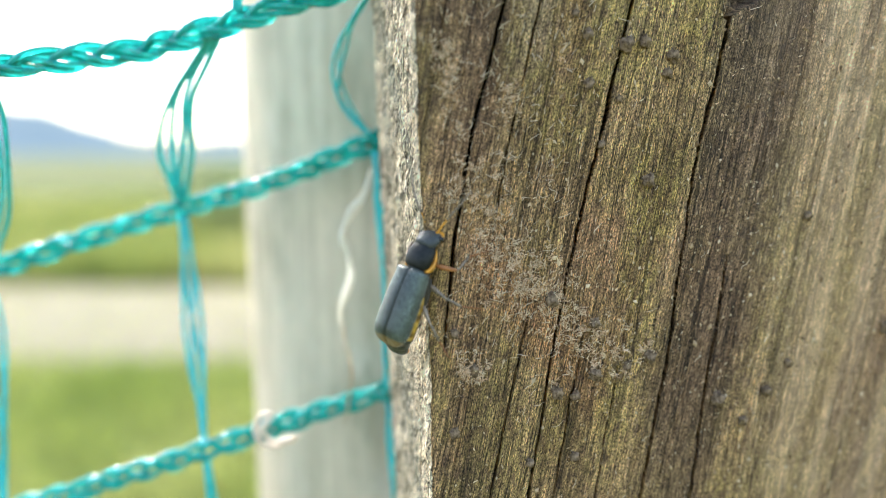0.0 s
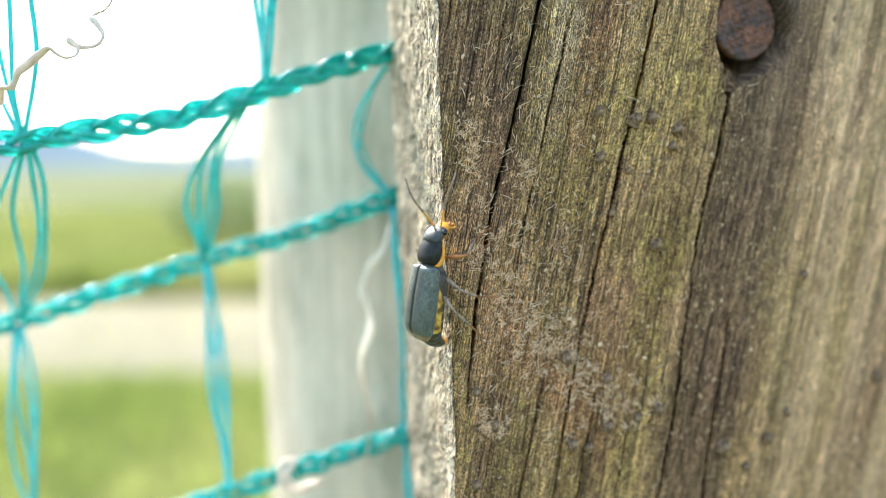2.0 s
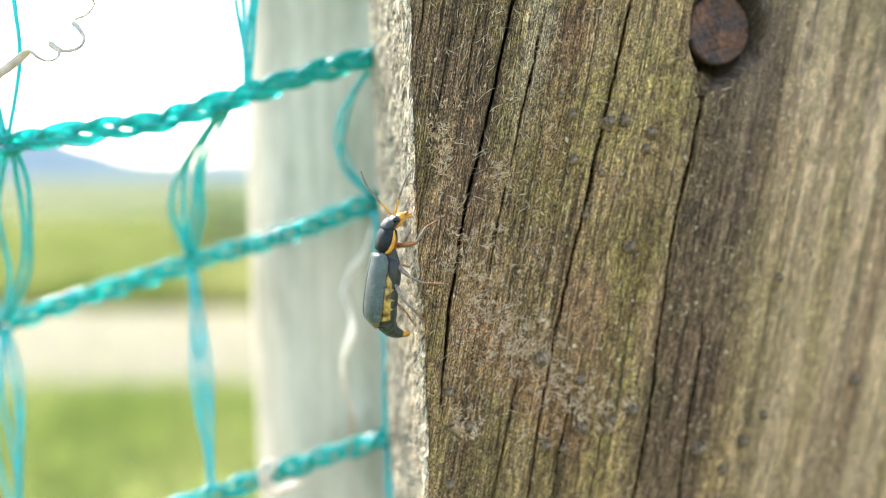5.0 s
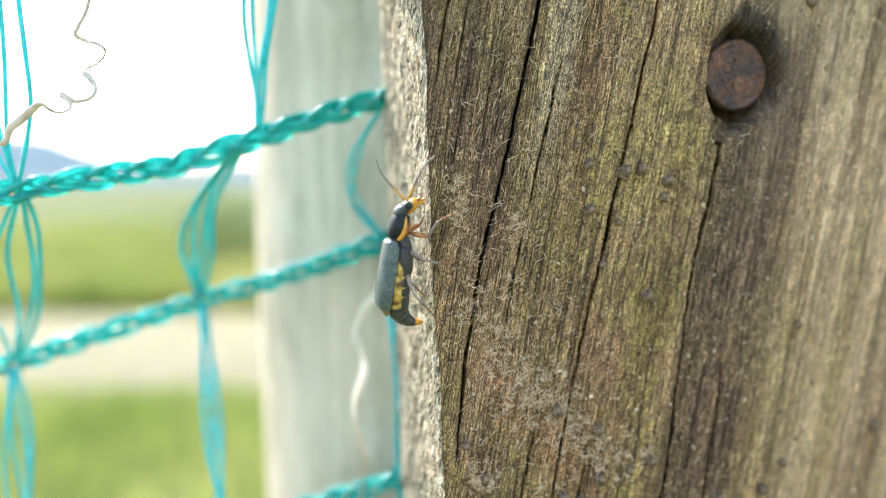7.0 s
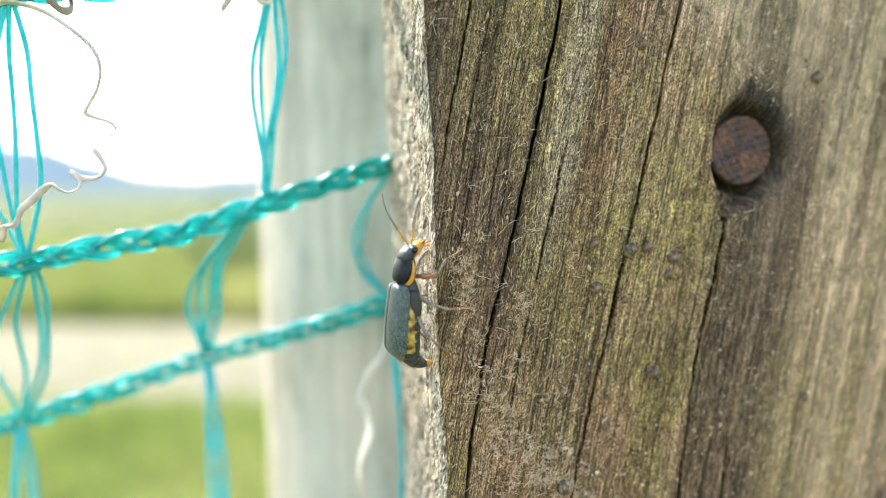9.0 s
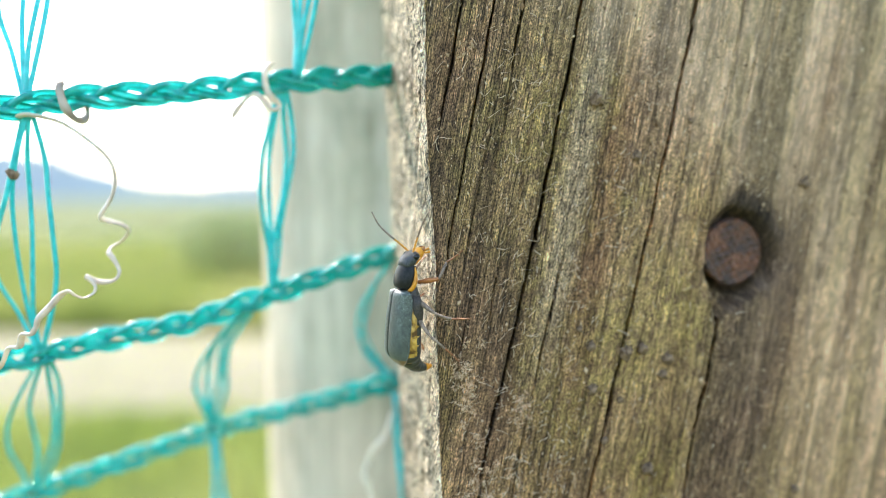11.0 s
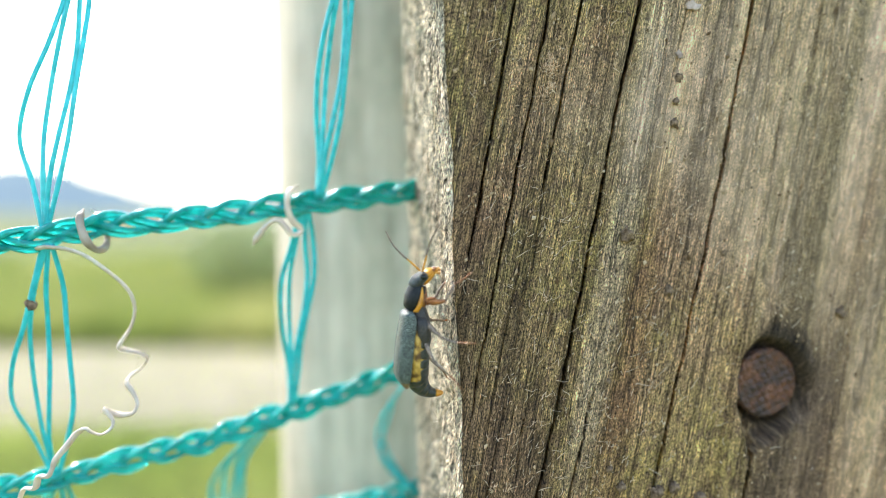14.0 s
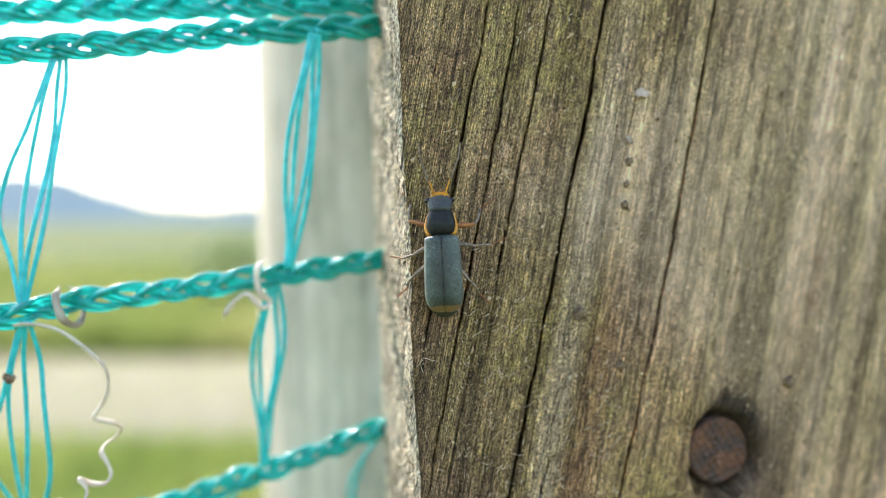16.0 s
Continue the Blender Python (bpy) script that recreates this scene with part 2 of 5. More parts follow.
def sawn_material():
    n = Nodes("sawn_timber_side")
    uv = n.add("TexCoord").outputs["UV"]
    grit = n.noise(n.stretch(uv, (4.6, 2.2, 1)), 1.0, 5, 0.75)
    fibre = n.noise(n.stretch(uv, (2.0, 0.14, 1)), 1.0, 5, 0.65)
    val = n.mix(0.8, n.ramp(grit, [(0.37, 0.08), (0.48, 0.92), (0.62, 1.75)]), n.ramp(fibre, [(0.36, 0.35), (0.5, 1.0), (0.64, 1.35)]), "MULTIPLY")
    col = n.mix(1.0, n.mix(n.ramp(fibre, [(0.4, 0.0), (0.6, 1.0)]), (0.72, 0.565, 0.39), (0.86, 0.72, 0.53)), val, "MULTIPLY")
    fissure = n.ramp(n.math("ABSOLUTE", n.math("SUBTRACT", n.noise(n.stretch(uv, (1.1, 0.07, 1), (3, 5, 0)), 1.0, 3, 0.6, 0.2), 0.5)), [(0.0, 0.15), (0.012, 0.4), (0.034, 1.0)])
    col = n.mix(0.9, col, fissure, "MULTIPLY")
    n.bump(n.math("ADD", n.math("ADD", grit, fibre), n.math("MULTIPLY", fissure, 0.8)), 0.0005, 1.0)
    return n.finish(col, 0.85, spec=0.2)


def old_post_material():
    n = Nodes("silvered_post_wood")
    co = n.add("TexCoord").outputs["Object"]
    streak = n.noise(n.stretch(co, (420, 420, 16)), 1.0, 6, 0.7)
    broad = n.noise(n.stretch(co, (70, 70, 34)), 1.0, 5, 0.7)
    lichen = n.noise(n.stretch(co, (160, 160, 60)), 1.0, 5, 0.7)
    col = n.ramp(streak, [(0.34, (0.43, 0.395, 0.295)), (0.5, (0.51, 0.475, 0.365)), (0.66, (0.575, 0.54, 0.425))])
    col = n.mix(0.8, col, n.ramp(broad, [(0.36, (0.58, 0.61, 0.56)), (0.50, (0.97, 0.97, 0.93)), (0.64, (1.24, 1.21, 1.18))]), "MULTIPLY")
    col = n.mix(n.ramp(lichen, [(0.56, 0.0), (0.66, 0.5)]), col, (0.62, 0.60, 0.49))
    col = n.mix(1.0, col, (1.10, 1.005, 1.02), "MULTIPLY")
    n.bump(n.math("ADD", streak, lichen), 0.0003, 0.6)
    return n.finish(col, 0.85, spec=0.2)


def net_material(name, low, high, clear, rough=0.22):
    """Coloured see-through plastic thread: part of the light goes through it."""
    n = Nodes(name)
    co = n.add("TexCoord").outputs["Object"]
    var = n.noise(co, 900.0, 3)
    n.finish(n.ramp(var, [(0.3, low), (0.7, high)]), rough, spec=0.5)
    n.bump(var, 0.0001, 0.25)
    n.bsdf.inputs["Transmission Weight"].default_value = clear
    n.bsdf.inputs["IOR"].default_value = 1.48
    return n.mat


def plain(name, low, high, scale, rough=0.6, relief=0.0, metal=0.0, spec=0.5, detail=4.0):
    """Two tones by noise in the object's space, with relief."""
    n = Nodes(name)
    co = n.add("TexCoord").outputs["Object"]
    var = n.noise(co, scale, detail, 0.6)
    col = n.ramp(var, [(0.32, low), (0.68, high)])
    if relief:
        n.bump(var, relief, 0.8)
    return n.finish(col, rough, metal, spec)


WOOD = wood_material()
SAWN = sawn_material()
POST = old_post_material()
NET = net_material("teal_netting_plastic", (0.002, 0.41, 0.375), (0.018, 0.70, 0.64), 0.50, 0.14)
FILAMENT = net_material("teal_filament_plastic", (0.01, 0.50, 0.53), (0.05, 0.74, 0.78), 0.18, 0.30)
FIBRE = plain("pale_wood_fibre", (0.74, 0.53, 0.36), (0.91, 0.73, 0.53), 400, 0.8, spec=0.1)


def island_material(name, stops, rough):
    """A colour of its own for each loose piece."""
    n = Nodes(name)
    each = n.add("NewGeometry").outputs["Random Per Island"]
    var = n.noise(n.add("TexCoord").outputs["Object"], 900, 4, 0.6)
    col = n.mix(0.6, n.ramp(each, stops), n.ramp(var, [(0.32, 0.65), (0.68, 1.3)]), "MULTIPLY")
    return n.finish(col, rough, spec=0.1)


SCAB = plain("grey_wood_scab", (0.30, 0.20, 0.14), (0.72, 0.55, 0.42), 900, 0.85, 0.0002, spec=0.1)
GRIT = island_material("dusty_grit", [(0.0, (0.15, 0.085, 0.042)), (0.4, (0.34, 0.215, 0.115)), (0.75, (0.60, 0.41, 0.235)), (1.0, (0.86, 0.66, 0.43))], 0.9)
FLUFF = island_material("frayed_fluff", [(0.0, (0.52, 0.30, 0.165)), (0.45, (0.86, 0.58, 0.36)), (1.0, (0.97, 0.79, 0.56))], 0.85)
CRUMB = plain("dry_crumb", (0.070, 0.043, 0.027), (0.40, 0.27, 0.17), 2200, 0.95, 0.0002, spec=0.05)


def tendril_material(low=(0.72, 0.58, 0.45), high=(0.92, 0.82, 0.70), name="dry_tendril", tail=None, thinness=0.2):
    n = Nodes(name)
    var = n.noise(n.add("TexCoord").outputs["Object"], 300, 4, 0.6)
    col = n.ramp(var, [(0.35, low), (0.65, high)])
    if tail:
        # a browner end, less bleached
        drop = n.add("SeparateXYZ", {"Vector": n.add("TexCoord").outputs["Object"]}).outputs[2]
        drop = n.math("ADD", n.math("MULTIPLY", n.math("SUBTRACT", EYE, drop), 30.0), n.math("MULTIPLY", n.math("SUBTRACT", var, 0.5), 0.6))
        col = n.mix(n.ramp(drop, [(0.58, 0.0), (0.86, 1.0)]), col, tail)
    n.bump(var, 0.00008, 0.8)
    n.finish(col, 0.4, spec=0.5)
    thin = n.add("BsdfTranslucent", {"Color": col})
    both = n.add("MixShader", {0: thinness, 1: n.bsdf.outputs[0], 2: thin.outputs[0]})
    n.tree.links.new(both.outputs[0], n.out.inputs[0])
    return n.mat


TENDRIL = tendril_material()
RIBBON = tendril_material((0.84, 0.80, 0.70), (0.93, 0.91, 0.85), "bleached_tendril", (0.50, 0.38, 0.25), 0.5)
CORKSCREW = tendril_material((0.60, 0.48, 0.36), (0.88, 0.79, 0.67), "cream_tendril", None, 0.2)
TENDRIL_BROWN = plain("brown_dry_tendril", (0.27, 0.21, 0.16), (0.54, 0.45, 0.36), 400, 0.6, 0.00008)


def grass_material(name, gain):
    n = Nodes(name)
    co = n.add("TexCoord").outputs["Object"]
    var = n.noise(n.stretch(co, (0.8, 0.5, 1)), 1.0, 4, 0.6)
    each = n.add("NewGeometry").outputs["Random Per Island"]
    col = n.ramp(var, [(0.34, (0.165, 0.22, 0.05)), (0.5, (0.275, 0.315, 0.09)), (0.66, (0.43, 0.41, 0.17))])
    col = n.mix(0.5, col, n.ramp(each, [(0.0, 0.6), (1.0, 1.4)]), "MULTIPLY")
    col = n.mix(1.0, col, (gain, gain, gain * 0.95), "MULTIPLY")
    n.finish(col, 0.6, spec=0.3)
    thin = n.add("BsdfTranslucent", {"Color": col})
    both = n.add("MixShader", {0: 0.5, 1: n.bsdf.outputs[0], 2: thin.outputs[0]})
    n.tree.links.new(both.outputs[0], n.out.inputs[0])
    return n.mat


VERGE = grass_material("verge_grass_blades", 1.18)
GRASS = grass_material("tall_grass_blades", 0.9)
LEAF = plain("shrub_leaf", (0.22, 0.28, 0.08), (0.37, 0.41, 0.14), 3.0, 0.55)
BARK = plain("shrub_bark", (0.06, 0.05, 0.04), (0.13, 0.11, 0.09), 60, 0.9, 0.002)


def elytra_material():
    """Dark shell under fine pale hairs, with an ochre tip."""
    n = Nodes("slate_elytra")
    co = n.add("TexCoord").outputs["Object"]
    hairs = n.noise(n.stretch(co, (11000, 18000, 17000)), 1.0, 3, 0.7)
    cloud = n.noise(co, 700.0, 3)
    sep = n.add("SeparateXYZ", {"Vector": co})
    col = n.ramp(hairs, [(0.38, (0.010, 0.013, 0.011)), (0.52, (0.055, 0.070, 0.060)), (0.64, (0.27, 0.32, 0.275))])
    col = n.mix(0.8, col, n.ramp(cloud, [(0.35, 0.65), (0.65, 1.25)]), "MULTIPLY")
    inner = n.ramp(n.math("MULTIPLY", n.math("ABSOLUTE", sep.outputs[1]), 500.0), [(0.08, 0.34), (0.75, 1.15)])
    col = n.mix(1.0, col, inner, "MULTIPLY")
    tip = n.math("GREATER_THAN", n.math("ADD", n.math("MULTIPLY", sep.outputs[0], -1000.0), n.math("MULTIPLY", n.math("SUBTRACT", cloud, 0.5), 0.8)), 5.05)
    col = n.mix(n.math("MULTIPLY", tip, 0.75), col, (0.24, 0.13, 0.03))
    n.bump(hairs, 0.00003, 0.9)
    n.bsdf.inputs["Sheen Weight"].default_value = 0.12
    return n.finish(col, 0.30)


ELYTRA = elytra_material()
SHIELD = plain("blue_black_shell", (0.009, 0.009, 0.008), (0.022, 0.022, 0.020), 2500, 0.48, 0.00002, spec=0.25)
AMBER = plain("amber_shell", (0.56, 0.20, 0.010), (0.80, 0.36, 0.030), 1500, 0.36, 0.00002)
SCLERITE = plain("dark_plate", (0.016, 0.017, 0.013), (0.070, 0.068, 0.052), 2500, 0.42, 0.00004)


def downy(name, low, high, scale, rough):
    """A dark shell under fine pale down."""
    n = Nodes(name)
    co = n.add("TexCoord").outputs["Object"]
    down = n.noise(co, scale, 4, 0.75)
    cloud = n.noise(co, scale * 0.12, 3)
    col = n.mix(0.7, n.ramp(down, [(0.38, low), (0.64, high)]), n.ramp(cloud, [(0.35, 0.7), (0.65, 1.25)]), "MULTIPLY")
    n.bump(down, 0.00004, 0.8)
    n.bsdf.inputs["Sheen Weight"].default_value = 0.1
    return n.finish(col, rough)


HEAD = downy("downy_head_shell", (0.011, 0.012, 0.011), (0.075, 0.080, 0.074), 9000, 0.46)
BREAST = downy("downy_breast_shell", (0.014, 0.011, 0.008), (0.070, 0.053, 0.038), 9000, 0.45)


def yellow_material():
    """Soft yellow skin with brown creases and blotches."""
    n = Nodes("yellow_skin")
    co = n.add("TexCoord").outputs["Object"]
    blotch = n.noise(co, 1500, 4, 0.6)
    col = n.ramp(blotch, [(0.38, (0.12, 0.055, 0.012)), (0.48, (0.46, 0.25, 0.032)), (0.66, (0.68, 0.42, 0.085))])
    n.bump(blotch, 0.00006, 0.8)
    return n.finish(col, 0.42)


YELLOW = yellow_material()
LEG_RED = plain("red_brown_leg", (0.19, 0.060, 0.018), (0.44, 0.165, 0.045), 1800, 0.4, 0.00002)
LEG_GREY = plain("grey_brown_leg", (0.10, 0.068, 0.047), (0.40, 0.295, 0.215), 2600, 0.5, 0.00002, spec=0.3)
EYE_BLACK = plain("black_eye", (0.006, 0.006, 0.006), (0.015, 0.015, 0.015), 3000, 0.12)


def nail_material():
    n = Nodes("rusty_nail")
    co = n.add("TexCoord").outputs["Object"]
    var = n.noise(co, 380, 6, 0.7)
    grain = n.noise(co, 4000, 3, 0.6)
    col = n.ramp(var, [(0.36, (0.062, 0.046, 0.044)), (0.48, (0.115, 0.066, 0.050)), (0.58, (0.200, 0.080, 0.040)), (0.70, (0.30, 0.20, 0.16))])
    col = n.mix(0.6, col, n.ramp(grain, [(0.35, 0.45), (0.65, 1.6)]), "MULTIPLY")
    n.bump(n.math("ADD", var, grain), 0.0002, 0.9)
    return n.finish(col, 0.40, 0.5)


NAIL = nail_material()


def ground_material():
    n = Nodes("meadow")
    co = n.add("TexCoord").outputs["Object"]
    a = n.noise(n.stretch(co, (0.5, 0.8, 1)), 1.0, 5, 0.6)
    b = n.noise(n.stretch(co, (0.015, 0.05, 1)), 1.0, 3, 0.5)
    fine = n.noise(co, 25.0, 4)
    col = n.ramp(a, [(0.3, (0.055, 0.075, 0.018)), (0.55, (0.098, 0.115, 0.032)), (0.75, (0.145, 0.14, 0.058))])
    col = n.mix(0.6, col, n.ramp(b, [(0.35, (0.75, 0.9, 0.6)), (0.65, (1.25, 1.15, 1.1))]), "MULTIPLY")
    col = n.mix(0.6, col, n.ramp(fine, [(0.3, 0.55), (0.7, 1.3)]), "MULTIPLY")
    n.bump(fine, 0.05, 0.7)
    return n.finish(col, 0.9, spec=0.15)


MEADOW = ground_material()
GRAVEL = plain("gravel_track", (0.175, 0.152, 0.105), (0.285, 0.252, 0.180), 6, 0.95, 0.02, spec=0.2)
STRAW = plain("pale_stubble", (0.28, 0.265, 0.185), (0.39, 0.365, 0.27), 0.05, 0.95, 0.0, spec=0.1)
# distance haze is mixed into the hills' blue-grey base colour
FELL = plain("haze_tinted_hills", (0.048, 0.092, 0.125), (0.075, 0.128, 0.16), 0.004, 0.95, 0.0, spec=0.1)

# ---- distance and ground ----
def ring_sheet(name, radii, count, height, material, hole=False):
    """A sheet of rings round the fence; height gives z from angle and radius."""
    verts, faces = [(0, 0, -1.5 if hole else 0)], []
    for r in radii:
        for k in range(count):
            a = 2 * math.pi * k / count
            verts.append((r * math.sin(a), r * math.cos(a), height(a, r)))
    for k in range(0 if hole else count):
        faces.append((0, 1 + (k + 1) % count, 1 + k))
    for i in range(len(radii) - 1):
        for k in range(count):
            m = (k + 1) % count
            faces.append((1 + i * count + k, 1 + i * count + m, 1 + (i + 1) * count + m, 1 + (i + 1) * count + k))
    return mesh_of(name, verts, faces, material)


def lie(a, r):
    return 0.0 if r < 6 else 0.02 * math.sin(3 * a + r * 0.2)


def ridge(a, r):
    """Hill tops by bearing: high to the west, a dip, and a lower shoulder."""
    deg = (math.degrees(a) + 180) % 360 - 180
    top = 1.1 + 2.5 * math.exp(-((deg + 31) / 6.0) ** 2) + 1.0 * math.exp(-((deg + 10) / 8.0) ** 2) + 0.9 * math.exp(-((deg - 40) / 20) ** 2)
    top += 0.10 * math.sin(deg * 1.7) + 0.05 * math.sin(deg * 4.3)
    rise = min(1.0, max(0.0, (r - 1500) / 1300))
    return -1.0 + rise * (1.0 + math.tan(radians(top)) * 2800)


ground = thing("ground", "sunlit rough green meadow with drier yellow patches", "ground",
               data=ring_sheet("ground", [0.5, 1, 2, 3, 4, 6, 9, 14, 22, 40, 80, 160, 400, 1000, 1900], 96, lie, MEADOW), kind="structure")
hills = thing("backdrop", "line of distant low hills, coloured blue-grey to stand for haze", "hills",
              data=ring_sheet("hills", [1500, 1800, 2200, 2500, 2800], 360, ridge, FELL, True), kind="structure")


def strip(name, y0, y1, z, material, label, wave):
    verts, faces = [], []
    n = 80
    for i in range(n + 1):
        x = -60 + 120 * i / n
        w = wave * math.sin(i * 1.3) + wave * 0.6 * math.sin(i * 2.9)
        verts += [(x, y0 + w, z - 0.02), (x, y0 + w + 0.06, z), (x, y1 - w * 0.7 - 0.06, z), (x, y1 - w * 0.7, z - 0.02)]
    for i in range(n):
        for k in range(3):
            a = 4 * i + k
            faces.append((a, a + 4, a + 5, a + 1))
    return thing(name, label, name, data=mesh_of(name, verts, faces, material), kind="structure")


strip("track", 3.3, 5.35, 0.012, GRAVEL, "pale gravel farm track crossing the meadow", 0.05)
strip("stubble_field", 150, 420, 0.06, STRAW, "pale straw-coloured far field", 4.0)


def grass_patch(name, label, boxes, material):
    """Many bent blades, each two triangles, in boxes of (x0, x1, y0, y1, blades, height)."""
    verts, faces = [], []
    for x0, x1, y0, y1, count, tall in boxes:
        for _ in range(count):
            x, y = rng.uniform(x0, x1) + rng.normal(0, 0.14) * (x1 - x0), rng.uniform(y0, y1)
            h, a, w = tall * rng.uniform(0.5, 1.2), rng.uniform(0, 6.28), tall * 0.035 + 0.002
            dx, dy = math.cos(a), math.sin(a)
            lean = h * rng.uniform(0.1, 0.6)
            b = len(verts)
            verts += [(x - dy * w, y + dx * w, -0.01), (x + dy * w, y - dx * w, -0.01),
                      (x + dx * lean * 0.35 + dy * w * 0.7, y + dy * lean * 0.35 - dx * w * 0.7, h * 0.6),
                      (x + dx * lean, y + dy * lean, h)]
            faces += [(b, b + 1, b + 2), (b, b + 2, b + 3)]
    return thing(name, label, "grass", data=mesh_of(name, verts, faces, material, False), kind="stuff")


grass_patch("verge_grass", "short green grass of the near verge", [(-4, 2.5, 0.45, 3.3, 22000, 0.09), (-5, 2.5, -3.5, 0.45, 7000, 0.08), (-6, 3, 3.2, 5.4, 6500, 0.055)], VERGE)
grass_patch("tall_grass", "tall rough grass beyond the farm track", [(-8, 2, 5.4, 7.0, 14000, 0.22), (-12, 3, 7.0, 16, 14000, 0.24)], GRASS)


def shrub(x, y, tall, wide, seed):
    r = np.random.default_rng(seed)
    root = thing("shrub", "dense dark green shrub in the meadow", "shrub", Matrix.Translation((x, y, 0)))
    verts, faces = [], []
    for _ in range(2600):
        v = r.normal(size=3)
        v /= np.linalg.norm(v)
        c = np.array([v[0] * wide, v[1] * wide, tall * 0.55 + v[2] * tall * 0.45]) * r.uniform(0.55, 1.05) ** 0.5
        c[2] = max(c[2], 0.06)
        c[:2] *= 1 + 0.25 * math.sin(5 * math.atan2(v[1], v[0]) + 3 * v[2])
        a, b = r.normal(size=3), r.normal(size=3)
        a *= 0.035 / np.linalg.norm(a)
        b *= 0.022 / np.linalg.norm(b)
        k = len(verts)
        verts += [c - a, c + b, c + a, c - b]
        faces.append((k, k + 1, k + 2, k + 3))
    part("crown", mesh_of("crown", verts, faces, LEAF, False), root)
    for _ in range(5):
        end = (r.uniform(-0.5, 0.5) * wide, r.uniform(-0.5, 0.5) * wide, tall * 0.75)
        verts, faces = [], []
        tube(verts, faces, spline([(end[0] * 0.1, end[1] * 0.1, -0.03), (end[0] * 0.4, end[1] * 0.3, tall * 0.35), end], 8), np.linspace(0.03, 0.008, 8), 6)
        part("stem", mesh_of("stem", verts, faces, BARK), root)
    return root


shrub(-2.75, 9.1, 0.92, 0.62, 3)
shrub(-1.7, 9.4, 1.0, 0.7, 4)

# ---- the timber ----
ARRIS = (-2.05, 65.2)
ALONG, INTO = Vector((0.978, 0.209)), Vector((-0.252, 0.968))
THICK, WIDE = 22.0, 78.0


def on_board(u, z, out=0.0):
    """Millimetres on the timber's front: u from the arris, z up, out of the face."""
    x = ARRIS[0] - 0.0385 * z + ALONG.x * u - INTO.x * out
    y = ARRIS[1] - 0.0088 * z * 0.1 + ALONG.y * u - INTO.y * out
    return P(x, y, z)


# drying cracks that follow the grain: half width, depth, then places (u, z)
CRACKS = [
    (0.24, 2.4, (25.0, 85), (21.7, 69.5), (19.4, 58.2), (16.0, 44.8), (10.9, 23.5), (7.4, 10.2), (4.9, 1.6), (2.7, -8.5), (1.5, -18.0)),
    (0.20, 1.8, (37.0, 82), (34.3, 70.2), (28.4, 43.2), (23.2, 22.5), (19.4, 7.8), (14.1, -12.4), (10.4, -30.4), (7.6, -46)),
    (0.24, 1.8, (32.9, 19.5), (31.9, 15.0), (27.6, -2.1), (24.9, -21.0), (22.5, -32.3), (20.5, -44)),
    (0.20, 1.2, (31.6, -10), (30.4, -18.2), (28.1, -32.6), (26, -46)),
    (0.14, 1.0, (10.1, -15.0), (6.4, -30.0), (3.5, -44)),
    (0.13, 0.9, (14.1, 22.0), (8.6, 1.5), (6.5, -8)),
    (0.15, 1.1, (16.5, 72), (13.1, 57.8), (9.8, 44.1), (8.7, 39.5)),
    (0.17, 1.1, (9.5, 70), (6.5, 57.4), (3.5, 44.2), (1.3, 34.3)),
    (0.13, 0.9, (12.5, 69), (9.8, 56.7), (7.3, 46.7), (2.4, 25.8), (0.5, 17.2)),
    (0.10, 0.7, (7.2, 21.7), (5.3, 13.4)),
    (0.12, 0.8, (16.0, -17), (12.6, -33), (10, -46)),
    (0.10, 0.7, (20.5, -16), (17.4, -32), (15, -44)),
]


